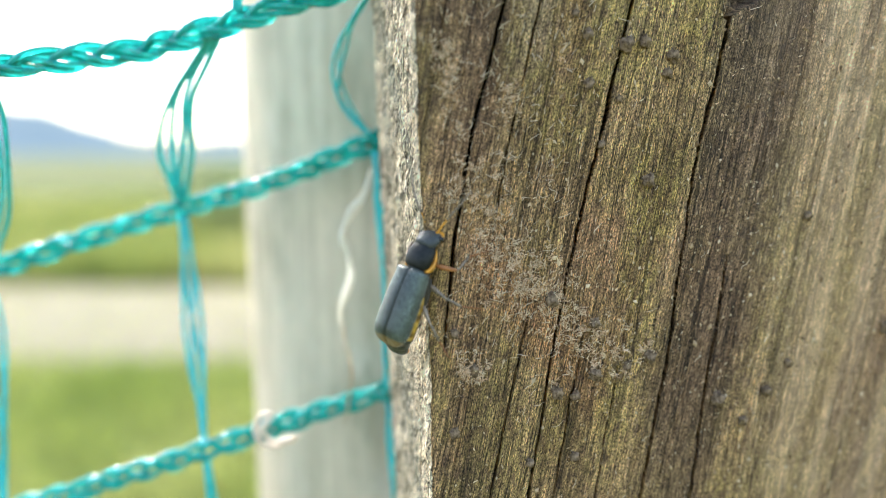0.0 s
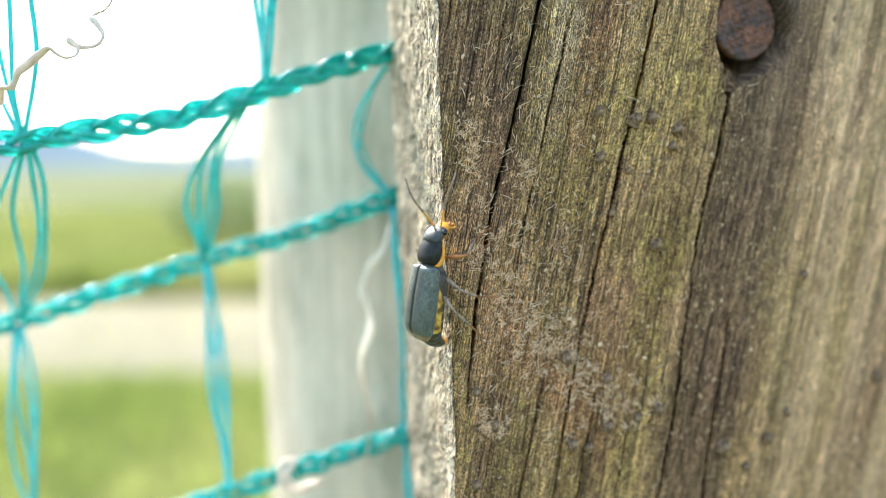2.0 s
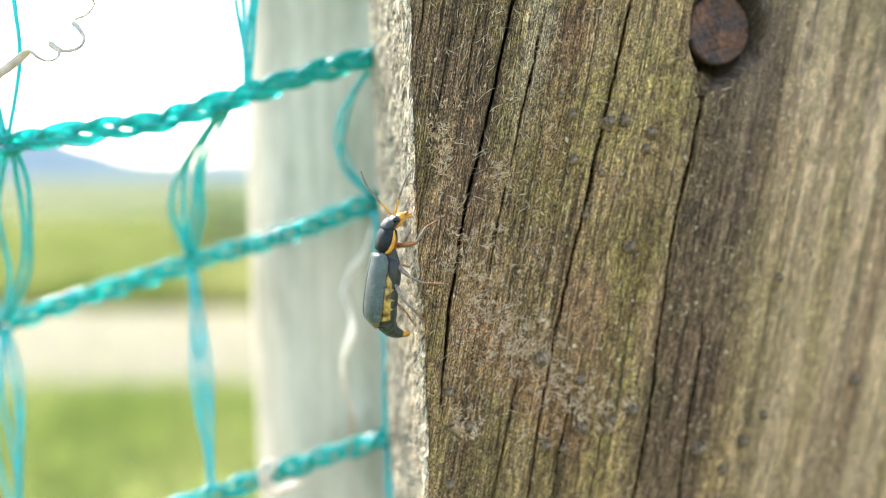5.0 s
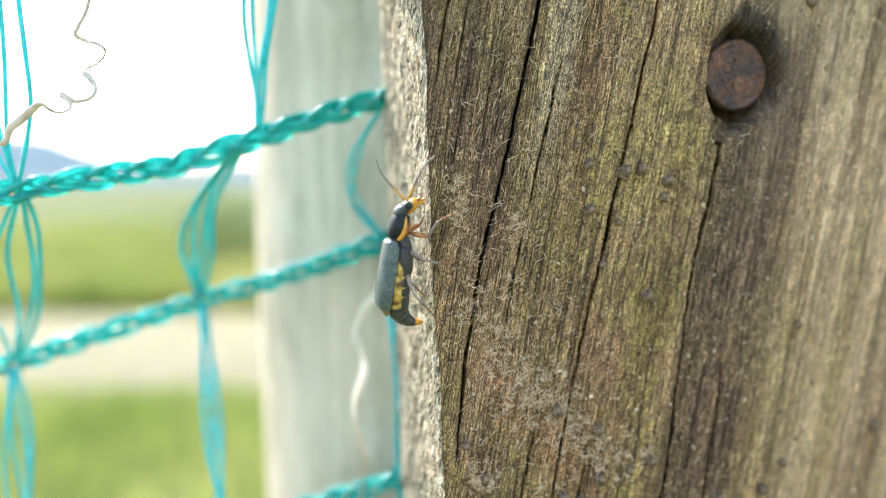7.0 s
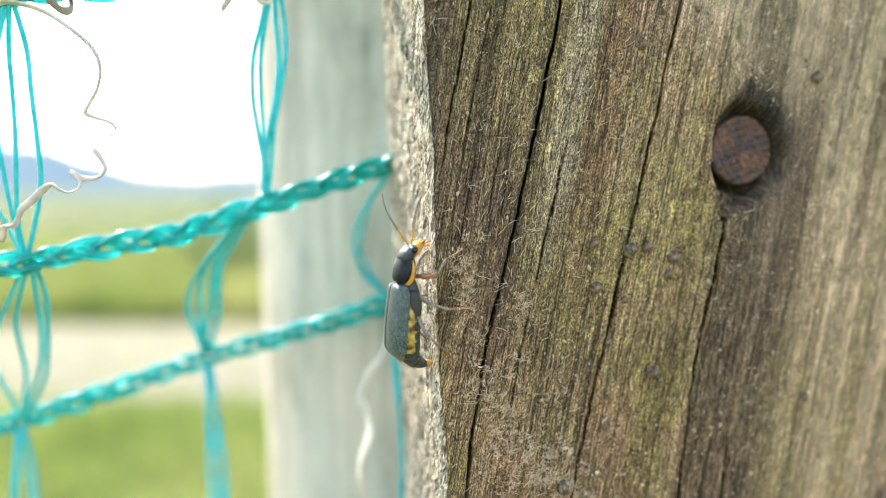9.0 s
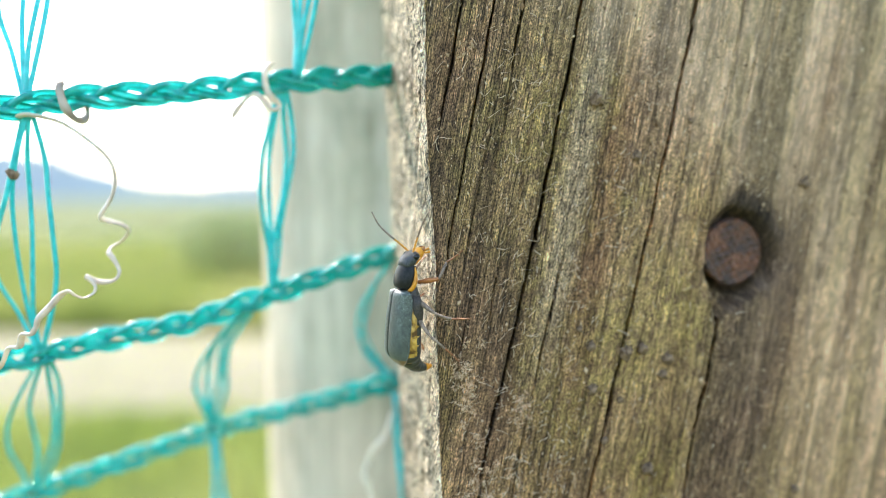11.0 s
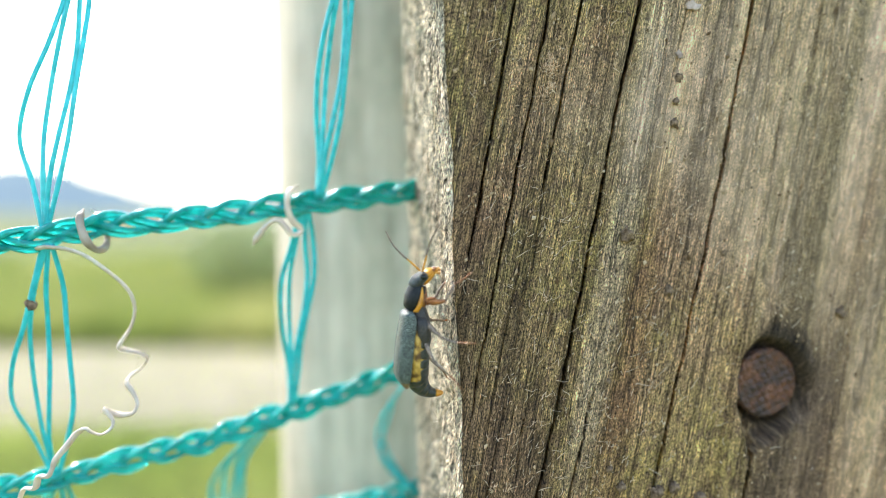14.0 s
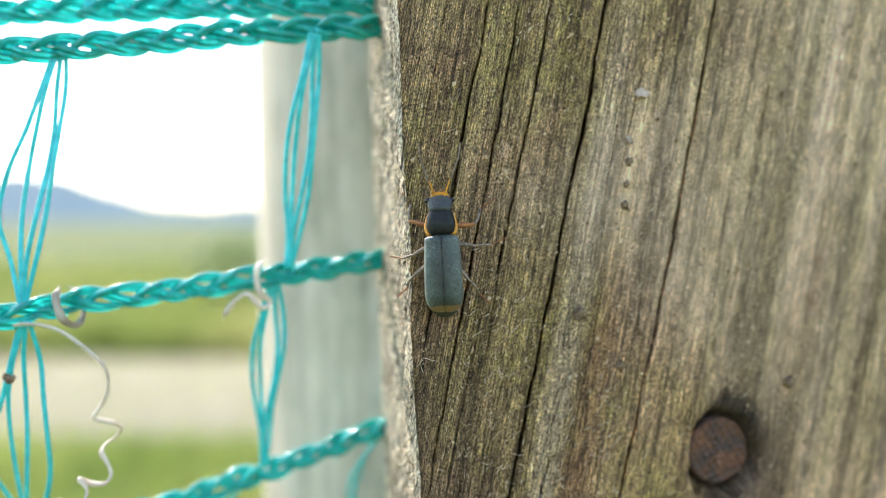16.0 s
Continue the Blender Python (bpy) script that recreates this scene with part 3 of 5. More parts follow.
def face_relief(u, z):
    """Height of the weathered front, in millimetres."""
    g = u - GRAIN * z + 0.5 * value_noise(z * 0.04 + 3, u * 0.05, 11)
    h = 0.06 * value_noise(g * 0.6, z * 0.03, 1) + 0.06 * value_noise(g * 1.7, z * 0.06, 2) + 0.045 * value_noise(g * 4.0, z * 0.12, 3) + 0.09 * value_noise(g * 1.3, z * 0.7, 8)
    h += 0.030 * value_noise(g * 3.5, z * 1.2, 4) + 0.25 * value_noise(u * 0.07, z * 0.035, 5)
    h += 0.085 * value_noise(u * 3.3, z * 2.4, 9) * (0.6 + 0.6 * value_noise(u * 0.3, z * 0.15, 10))
    # hairline checks where the noise dips
    check = value_noise(g * 2.2 + 40, z * 0.035, 6)
    h -= 0.22 * np.clip((check - 0.62) / 0.2, 0, 1) ** 2
    check = value_noise(g * 1.2 + 11, z * 0.022, 7)
    h -= 0.26 * np.clip((0.045 - np.abs(check)) / 0.045, 0, 1)
    split = np.zeros_like(h)
    for i, (half, deep, *places) in enumerate(CRACKS):
        pz = np.array([p[1] for p in places][::-1], float)
        pu = np.array([p[0] for p in places][::-1], float)
        mid = np.interp(z, pz, pu) + 0.11 * value_noise(z * 0.28, z * 0 + i, 20 + i) + 0.05 * value_noise(z * 1.1, z * 0 + i, 40 + i)
        ends = np.clip((z - pz[0]) / 5, 0, 1) * np.clip((pz[-1] - z) / 5, 0, 1)
        wide = half * (0.55 + 0.45 * ends) * (1 + 0.35 * value_noise(z * 0.2, z * 0 + 9, 60 + i))
        d = np.abs(u - mid) / (0.58 * wide)
        split = np.maximum(split, 2.3 * deep * np.sqrt(ends) * np.exp(-np.minimum(d, 3.0) ** 6))
    h = h - split
    # the hollow that the hammer and the weather left round the nail
    du, dz = u - NAIL_U, z - NAIL_Z
    r = np.hypot(du / np.where(du < 0, 3.95, 4.25), dz / np.where(dz > 0, 4.5, 4.6) + 0.12 * du / 5) + 0.10 * value_noise(u * 0.6, z * 0.35, 81)
    h -= 2.6 / (1 + np.exp(np.minimum((r - 1.0) * 20, 60))) * (0.9 + 0.2 * value_noise(u * 0.5, z * 0.3, 80))
    # a knocked-out hollow under the nail
    down = np.clip((NAIL_Z - 2.0 - z) / 5.4, 0, 1)
    ragged = 0.35 * value_noise(u * 0.9, z * 0.9, 83)
    inner = np.minimum(u - (NAIL_U - 4.2 + 1.0 * down), NAIL_U + 3.4 - 6.4 * down ** 1.6 - u) + ragged
    inner = np.minimum(inner, np.minimum(NAIL_Z - 1.5 - z, z - NAIL_Z + 7.4))
    h -= (2.3 + 1.0 * value_noise(u * 1.3, z * 1.1, 84)) / (1 + np.exp(np.clip(-inner * 14, -60, 60)))
    return h, split


RELIEF_U, RELIEF_Z = np.arange(0, 58, 0.12), np.arange(-50, 86, 0.3)
RELIEF = face_relief(*np.meshgrid(RELIEF_U, RELIEF_Z, indexing="ij"))[0]


def relief_at(u, z):
    """The height of the front at one place, from the table."""
    i = int(min(max(u / 0.12, 0), len(RELIEF_U) - 1) + 0.5) if u < 57.5 else len(RELIEF_U) - 1
    j = int(min(max((z + 50) / 0.3 + 0.5, 0), len(RELIEF_Z) - 1))
    return float(RELIEF[min(i, len(RELIEF_U) - 1), j])


def build_timber():
    # cross-section: back of the left side, arris, front, right end; dense where it is near
    left = np.linspace(-THICK, -0.25, 150)
    corner = np.linspace(-0.2, 0.6, 7)
    front = np.concatenate([np.arange(0.7, 56, 0.125), np.linspace(56.5, WIDE, 24)])
    s = np.concatenate([left, corner, front])
    z = np.concatenate([np.linspace(-1010, -62, 30), np.linspace(-60, -46, 20), np.arange(-45.5, 82, 0.24), np.linspace(83, 110, 30), np.linspace(116, 240, 12)])
    S, Z = np.meshgrid(s, z, indexing="ij")
    U, D = np.maximum(S, 0), np.maximum(-S, 0)
    wobble = 0.22 * value_noise(Z * 0.09, Z * 0, 90) + 0.10 * value_noise(Z * 0.5, Z * 0, 91) + 0.05 * value_noise(Z * 1.8, Z * 0, 93)
    H, split = face_relief(U, Z)
    near = np.clip(U / 0.9, 0, 1)
    H = H * near - 0.22 * (1 - near) ** 2
    # the sawn, furry side
    g = D - 0.1 * Z
    L = 0.10 * value_noise(g * 0.7, Z * 0.05, 70) + 0.16 * value_noise(g * 2.0, Z * 0.25, 71) + 0.20 * value_noise(g * 3.5, Z * 0.9, 72) + 0.12 * value_noise(D * 3, Z * 2, 73)
    L = L * np.clip(D / 0.5, 0, 1) - 0.15 * np.exp(-(D / 0.4) ** 2) * (S < 0)
    lean = (0.22 + 0.010 * U) * split * (U > 0.9)
    x = ARRIS[0] - 0.0385 * Z + ALONG.x * (U + lean) + INTO.x * D - INTO.x * H * (S > 0) - ALONG.x * (L + 0) * (S <= 0) + wobble * np.exp(-np.abs(S) / 1.5)
    y = ARRIS[1] - 0.00088 * Z + ALONG.y * (U + lean) + INTO.y * D - INTO.y * H * (S > 0) - ALONG.y * L * (S <= 0)
    ns, nz = S.shape
    # close the back with two more columns
    bx = np.stack([x[-1] + INTO.x * THICK, x[0]]), np.stack([y[-1] + INTO.y * THICK, y[0]])
    x, y = np.vstack([x, bx[0]]), np.vstack([y, bx[1]])
    Zf = np.vstack([Z, Z[:2]])
    gu = np.vstack([U - GRAIN * Z - D * 1.0, np.full((2, nz), 5.0)])
    co = np.stack([x * MM, y * MM, EYE + Zf * MM], -1).reshape(-1, 3)
    n = ns + 2
    i, j = np.meshgrid(np.arange(n - 1), np.arange(nz - 1), indexing="ij")
    a = (i * nz + j).ravel()
    quads = np.stack([a, a + nz, a + nz + 1, a + 1], -1)
    flat = np.stack([gu.ravel(), Zf.ravel()], -1)
    on_side = quads[:, 0] // nz < len(left)
    root = thing("fence_timber", "weathered brown-green fence timber with long drying cracks", "timber")
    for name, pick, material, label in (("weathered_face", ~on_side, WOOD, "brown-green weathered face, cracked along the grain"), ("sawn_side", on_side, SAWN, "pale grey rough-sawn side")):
        used, index = np.unique(quads[pick], return_inverse=True)
        index = index.reshape(-1, 4)
        me = bpy.data.meshes.new(name)
        me.vertices.add(len(used))
        me.vertices.foreach_set("co", co[used].ravel())
        me.loops.add(index.size)
        me.loops.foreach_set("vertex_index", index.ravel())
        me.polygons.add(len(index))
        me.polygons.foreach_set("loop_start", np.arange(0, index.size, 4))
        me.polygons.foreach_set("use_smooth", np.ones(len(index), bool))
        uv = me.uv_layers.new(name="grain")
        uv.data.foreach_set("uv", flat[used][index.ravel()].ravel())
        me.materials.append(material)
        me.update()
        me.validate()
        part(name, me, root, label)
    return root


build_timber()


def build_post():
    """The round post behind, with its weathered checks."""
    verts, faces, n = [], [], 120
    zs = np.concatenate([np.linspace(-1010, -120, 20), np.linspace(-110, 140, 60), [170, 200, 230]])
    for zz in zs:
        for k in range(n):
            a = 2 * math.pi * k / n
            r = 50 + 0.5 * math.sin(3 * a + 1) + 0.22 * noise.noise((math.cos(a) * 9, math.sin(a) * 9, zz * 0.012))
            verts.append(P(11.5 - 0.012 * zz + r * math.cos(a), 143.5 + r * math.sin(a), zz))
    for i in range(len(zs) - 1):
        for k in range(n):
            m = (k + 1) % n
            faces.append((i * n + k, i * n + m, (i + 1) * n + m, (i + 1) * n + k))
    faces.append(tuple((len(zs) - 1) * n + k for k in range(n)))
    return thing("fence_post", "round silver-grey weathered wooden fence post", "post", data=mesh_of("fence_post", verts, faces, POST))


build_post()


def build_nail():
    turn = Matrix((( ALONG.x, 0, -INTO.x, 0), (ALONG.y, 0, -INTO.y, 0), (0, 1, 0, 0), (0, 0, 0, 1)))
    root = thing("nail", "rusty nail with a chequered head sunk in the timber", "nail", Matrix.Translation(on_board(NAIL_U, NAIL_Z, -1.5)) @ turn)
    # head: a disc with a raised chequer, in a polar-free grid clipped to a circle
    verts, faces, R, n = [], [], 3.72, 120
    rings = 40
    for i in range(rings + 1):
        r = R * (i / rings)
        for k in range(n):
            a = 2 * math.pi * k / n
            x, y = r * math.cos(a), r * math.sin(a) * 1.03
            p, q = (y * 0.93 - x * 0.36) / 0.82 + 0.5, (x * 0.82 + y * 0.57) / 0.82 + 0.45
            groove = min(abs(p - round(p)), abs(q - round(q)))
            zz = 0.26 * min(1, groove / 0.22) ** 0.8 * (0.75 + 0.5 * noise.noise((x * 0.5, y * 0.5, 9))) - 0.30 * max(0, (i / rings - 0.9) / 0.1) ** 2 + 0.05 * noise.noise((x * 1.5, y * 1.5, 4))
            verts.append((x * MM, y * MM, zz * MM))
    for i in range(rings):
        for k in range(n):
            m = (k + 1) % n
            faces.append((i * n + k, (i + 1) * n + k, (i + 1) * n + m, i * n + m))
    base = len(verts)
    for k in range(n):
        a = 2 * math.pi * k / n
        verts.append((R * 0.96 * math.cos(a) * MM, R * 0.99 * math.sin(a) * MM, -0.75 * MM))
    for k in range(n):
        m = (k + 1) % n
        faces.append((rings * n + k, base + k, base + m, rings * n + m))
    part("head", mesh_of("nail_head", verts, faces, NAIL), root)
    verts, faces = [], []
    tube(verts, faces, [(0, 0, -0.4 * MM), (0, 0, -20 * MM), (0, 0, -38 * MM)], np.array([1.7, 1.7, 0.4]) * MM, 12)
    part("shank", mesh_of("nail_shank", verts, faces, NAIL), root)


build_nail()


def fibres(name, label, count, spots, long, thin, clumps=0, material=FIBRE):
    """Loose wood fibres: thin bent threads standing off the surface."""
    verts, faces = [], []
    for _ in range(count):
        k = rng.integers(len(spots))
        cu, cz, su, sz = spots[k]
        if clumps:
            tuft = np.random.default_rng(int(k * 31 + rng.integers(clumps)))
            cu, cz, su, sz = tuft.normal(cu, su), tuft.normal(cz, sz), 0.13 + 0.16 * tuft.random(), 0.14 + 0.2 * tuft.random()
        u, z = rng.normal(cu, su), rng.normal(cz, sz)
        if u < 0.2 or u > 54 or abs(z - 18) > 62 or (abs(u - NAIL_U) < 4.5 and abs(z - NAIL_Z) < 6):
            continue
        ln = rng.uniform(0.3, 1.0) * long
        a = rng.normal(1.35, 1.1 if clumps else 0.8)
        kink = np.cumsum(rng.normal(0, 0.75 if clumps else 0.20, 5))
        rise = np.abs(np.cumsum(rng.normal(0.12, 0.14, 5)))
        base = relief_at(u, z)
        pts = []
        pu, pz = u, z
        for k in range(5):
            pts.append(on_board(pu, pz, base - 0.03 + ln * rise[k]))
            pu, pz = pu + ln * 0.25 * math.cos(a + kink[k]), pz + ln * 0.25 * math.sin(a + kink[k])
        tube(verts, faces, np.array(pts), np.array([1, 1, 0.9, 0.7, 0.25]) * thin * rng.uniform(0.45, 1.4) * MM, 3)
    return thing(name, label, "fibres", data=mesh_of(name, verts, faces, material), kind="stuff")


fibres("wood_fuzz", "pale loose wood fibres on the weathered timber", 1100,
       [(25, 18, 16, 36), (12, 30, 7, 25), (8, 0, 5, 14), (10, 12, 4, 12), (8, -10, 4, 8), (16, 40, 9, 14)], 1.4, 0.036)
fibres("wood_fluff", "cream tufts of frayed wood fibre on the timber", 2600,
       [(10.6, -12.6, 1.6, 2.2), (2.6, 8.5, 0.8, 2.2), (4, -20.6, 1.0, 0.9), (8.8, 4.9, 0.6, 0.8), (10.3, 53.3, 0.4, 1.0), (5.5, -4, 1.2, 3.2), (14.0, -16.5, 1.6, 2.0), (17, -18.5, 1.6, 1.6),
        (8.0, -8.5, 1.3, 2.0), (12.0, -14.0, 1.4, 1.6), (10, 2, 8, 24), (6.5, -12, 1.2, 2.5)], 0.55, 0.038, 13, FLUFF)


fibres("matted_fluff", "matted beige fluff and frayed fibre in a slanting patch on the timber", 2300,
       [(6.5, -7.5, 1.3, 1.8), (9.0, -10.5, 1.6, 1.6), (11.5, -13.2, 1.6, 1.5), (14.0, -15.8, 1.6, 1.5), (16.8, -18.3, 1.6, 1.5), (20.0, -20.4, 1.5, 1.2), (2.8, 6.5, 0.8, 3.0), (3.6, -2, 1.0, 2.2), (4.2, -20.6, 0.9, 0.8)],
       0.58, 0.044, 14, FLUFF)


def flakes():
    """Small chips of old surface, lifted at one edge, all over the front."""
    verts, faces = [], []
    for _ in range(7500):
        u, z = rng.uniform(2, 52), rng.uniform(-42, 80)
        if (abs(u - NAIL_U) < 5 and abs(z - NAIL_Z) < 6.5) or (u < 14 and rng.uniform() < 0.5) or (z < 25 and rng.uniform() < 0.6):
            continue
        size, a = 0.045 + 0.13 * rng.random() ** 2, rng.normal(1.5, 0.6)
        base = relief_at(u, z)
        if base < -0.9:
            continue
        ca, sa = math.cos(a), math.sin(a)
        b = len(verts)
        slim = rng.uniform(0.25, 0.6)
        for along, across, lift in ((-1.5, -0.6, -0.1), (-1.4, 0.6, -0.1), (0.1, -0.75, 0.15), (0.0, 0.7, 0.2), (1.5, 0.1, rng.uniform(0.4, 1.3))):
            k = rng.uniform(0.7, 1.3) * size
            across *= slim
            for under in (0.0, 0.22):
                verts.append(on_board(u + k * (along * ca - across * sa), z + k * (along * sa + across * ca), base + size * (lift - under) + 0.02))
        for q in ((0, 2, 6, 4), (4, 6, 8), (1, 5, 7, 3), (5, 9, 7), (0, 4, 5, 1), (4, 8, 9, 5), (8, 6, 7, 9), (6, 2, 3, 7), (2, 0, 1, 3)):
            faces.append(tuple(b + k for k in q))
    return thing("wood_flakes", "small grey-brown lifted chips of weathered wood", "flakes", data=mesh_of("wood_flakes", verts, faces, FLUFF, False), kind="stuff")


flakes()


def grit():
    """Tiny grains and shreds of dust and dead wood, thicker in patches, on the front."""
    verts, faces = [], []
    r = np.random.default_rng(41)
    u, z, keep = r.uniform(0.6, 53, 42000), r.uniform(-43, 80, 42000), r.uniform(0, 1, 42000)
    thick = 0.16 + 0.30 * np.clip(value_noise(u * 0.22 + 5, z * 0.14, 55), 0, 1) + 0.75 * np.exp(-((u - 15 + 0.35 * (z + 14)) / 7.0) ** 2 - ((z + 14) / 9.0) ** 2) + 0.25 * np.exp(-((u - 30) / 9.0) ** 2 - ((z + 8) / 22.0) ** 2)
    pick = (keep < thick * 0.42) & (np.hypot(u - NAIL_U, z - NAIL_Z) > 5.4)
    u, z = u[pick], z[pick]
    high, split = face_relief(u, z)
    for a, b, h, deep in zip(u, z, high, split):
        if deep > 0.3:
            continue
        size = 0.06 + 0.10 * r.random() ** 2.2 + (0.10 if r.random() < 0.06 else 0)
        long = r.uniform(1.0, 2.2)
        at = np.array(on_board(a, b, h + size * 0.35))
        jig = r.uniform(0.65, 1.25, (6, 1))
        k = len(verts)
        turn = r.normal(0.2, 0.5)
        c, q = math.cos(turn), math.sin(turn)
        for (x, y, w), f in zip(((1, 0, 0), (-1, 0, 0), (0, 1, 0), (0, -1, 0), (0, 0, 1), (0, 0, -1)), jig[:, 0]):
            w *= long
            verts.append(at + np.array([x * c + w * q, y, w * c - x * q]) * size * f * MM)
        faces += [(k + i, k + j, k + m) for i, j, m in ((0, 2, 4), (2, 1, 4), (1, 3, 4), (3, 0, 4), (2, 0, 5), (1, 2, 5), (3, 1, 5), (0, 3, 5))]
    return thing("wood_grit", "grey-brown grains of dust and dead wood on the timber", "grit", data=mesh_of("wood_grit", verts, faces, GRIT, False), kind="stuff")


grit()


def side_fibres():
    """Short bristles of the sawn side, along the arris."""
    verts, faces = [], []
    for _ in range(1500):
        z, d = rng.uniform(-44, 80), abs(rng.normal(0, 5.0))
        if d > THICK - 1:
            continue
        x0 = ARRIS[0] - 0.0385 * z + INTO.x * d
        y0 = ARRIS[1] + INTO.y * d
        ln, a = rng.uniform(0.2, 0.9), rng.normal(1.2, 0.8)
        pts = [P(x0 - ln * f * 0.5 * math.sin(f * 2), y0 + ln * f * math.cos(a) * 0.6 - 0.1 * f, z + ln * f * math.sin(a)) for f in (0, 0.35, 0.7, 1)]
        tube(verts, faces, np.array([tuple(p) for p in pts]), np.array([1, 0.9, 0.7, 0.3]) * 0.035 * MM, 3)
    return thing("side_bristles", "short pale fibres on the sawn timber side", "fibres", data=mesh_of("side_bristles", verts, faces, FIBRE), kind="stuff")


side_fibres()


def cluster_mesh(size, seed):
    """A knobbly crumb of caked grains, size in millimetres."""
    bm = bmesh.new()
    bmesh.ops.create_icosphere(bm, subdivisions=3, radius=size * 0.5 * MM)
    for v in bm.verts:
        way = v.co.normalized()
        lump = 0.85 + 0.55 * noise.noise(way * 1.9 + Vector((seed * 3.7, 0, 0))) + 0.45 * noise.noise(way * 4.3 + Vector((0, seed * 2.1, 0))) + 0.2 * noise.noise(way * 9.0 + Vector((0, 0, seed)))
        v.co = Vector((v.co.x * lump, v.co.y * lump * 0.75, v.co.z * lump * 1.15))
    me = bpy.data.meshes.new("crumb")
    bm.to_mesh(me)
    bm.free()
    me.polygons.foreach_set("use_smooth", [True] * len(me.polygons))
    me.materials.append(CRUMB)
    return me


def crumb(u, z, size, seed):
    """A knobbly crumb stuck to the timber."""
    base = relief_at(u, z)
    thing("crumb", "grey-brown knobbly crumb stuck on the timber", "crumb", Matrix.Translation(on_board(u, z, base + size * 0.22)), cluster_mesh(size, seed), "crumbs on the timber")


for i, (u, z, size) in enumerate([(20.5, 10.6, 1.3), (22.4, 10.9, 1.0), (25.3, 9.7, 1.0), (24.7, 8.0, 0.9), (16.5, 11.4, 0.9), (15.4, 13.3, 0.6), (16.6, 6.8, 0.9), (17.9, 1.1, 0.7), (19.7, 5.5, 0.6),
                                  (22.8, -2.4, 1.1), (12.4, -13.9, 1.2), (17.0, -16.5, 1.0), (16.9, -21.7, 1.3), (12.9, -23.4, 1.2), (14.8, -23.8, 1.0), (20.5, -21.1, 0.8), (22.9, -20.3, 1.1), (28.9, -26.6, 1.1),
                                  (30.8, -25.3, 1.3), (33.7, -27.9, 1.0), (39.1, -21.9, 0.9), (40.8, -6.1, 0.8), (51.0, -18.6, 1.1), (36.5, -24.8, 1.0), (2.2, -26.6, 1.0), (4.3, -20.5, 1.1), (9.8, -30.4, 0.9),
                                  (13.6, -28.3, 0.9), (17.7, 37.1, 1.2), (22.2, 31.4, 0.9), (42.5, 28.7, 1.0), (28.5, 35.2, 0.5), (15.5, 22.3, 0.5), (14.6, -30.2, 0.9), (2.5, -16.7, 0.8), (23.8, 53.0, 0.7), (23.5, 50.6, 0.6), (23.2, 48.4, 0.7)]):
    crumb(u, z, size * 1.15, i)


def net_crumb():
    """A dark crumb caught on the netting."""
    bm = bmesh.new()
    bmesh.ops.create_icosphere(bm, subdivisions=2, radius=0.6 * MM)
    for v in bm.verts:
        v.co *= 1 + 0.5 * noise.noise(v.co * 2000)
    me = bpy.data.meshes.new("crumb")
    bm.to_mesh(me)
    bm.free()
    me.materials.append(CRUMB)
    thing("crumb", "dark crumb caught in the netting filaments", "crumb", Matrix.Translation(P(-47.6, 70.3, 29.6)), me)


net_crumb()


def shavings():
    """Two lifted grey scabs of old surface."""
    for u, z, w, h in ((25.6, 60.4, 1.7, 1.3), (24.0, 55.4, 0.7, 1.0)):
        verts, faces = [], []
        for i in range(7):
            for k in range(5):
                f, e = i / 6 - 0.5, k / 4 - 0.5
                r = (1 + 0.45 * noise.noise((f * 4 + u, e * 4, 2))) * (1 - 0.9 * abs(f * e) - 0.25 * (f + e) * noise.noise((u, z, 1)))
                verts.append(on_board(u + w * e * r, z + h * f * r, 0.10 + 0.55 * (0.25 - e * e) - 0.5 * f + 0.35 * noise.noise((f * 5, e * 5, u))))
        for i in range(6):
            for k in range(4):
                a = i * 5 + k
                faces.append((a, a + 1, a + 6, a + 5))
        me = mesh_of("splinter", verts, faces, SCAB)
        ob = thing("splinter", "pale grey lifted splinter on the timber", "splinter", data=me, group="splinters")
        ob.modifiers.new("thick", "SOLIDIFY").thickness = 0.15 * MM


shavings()

# ---- the netting ----
net = thing("fence_netting", "teal green knitted plastic fence netting, frayed by age", "netting")


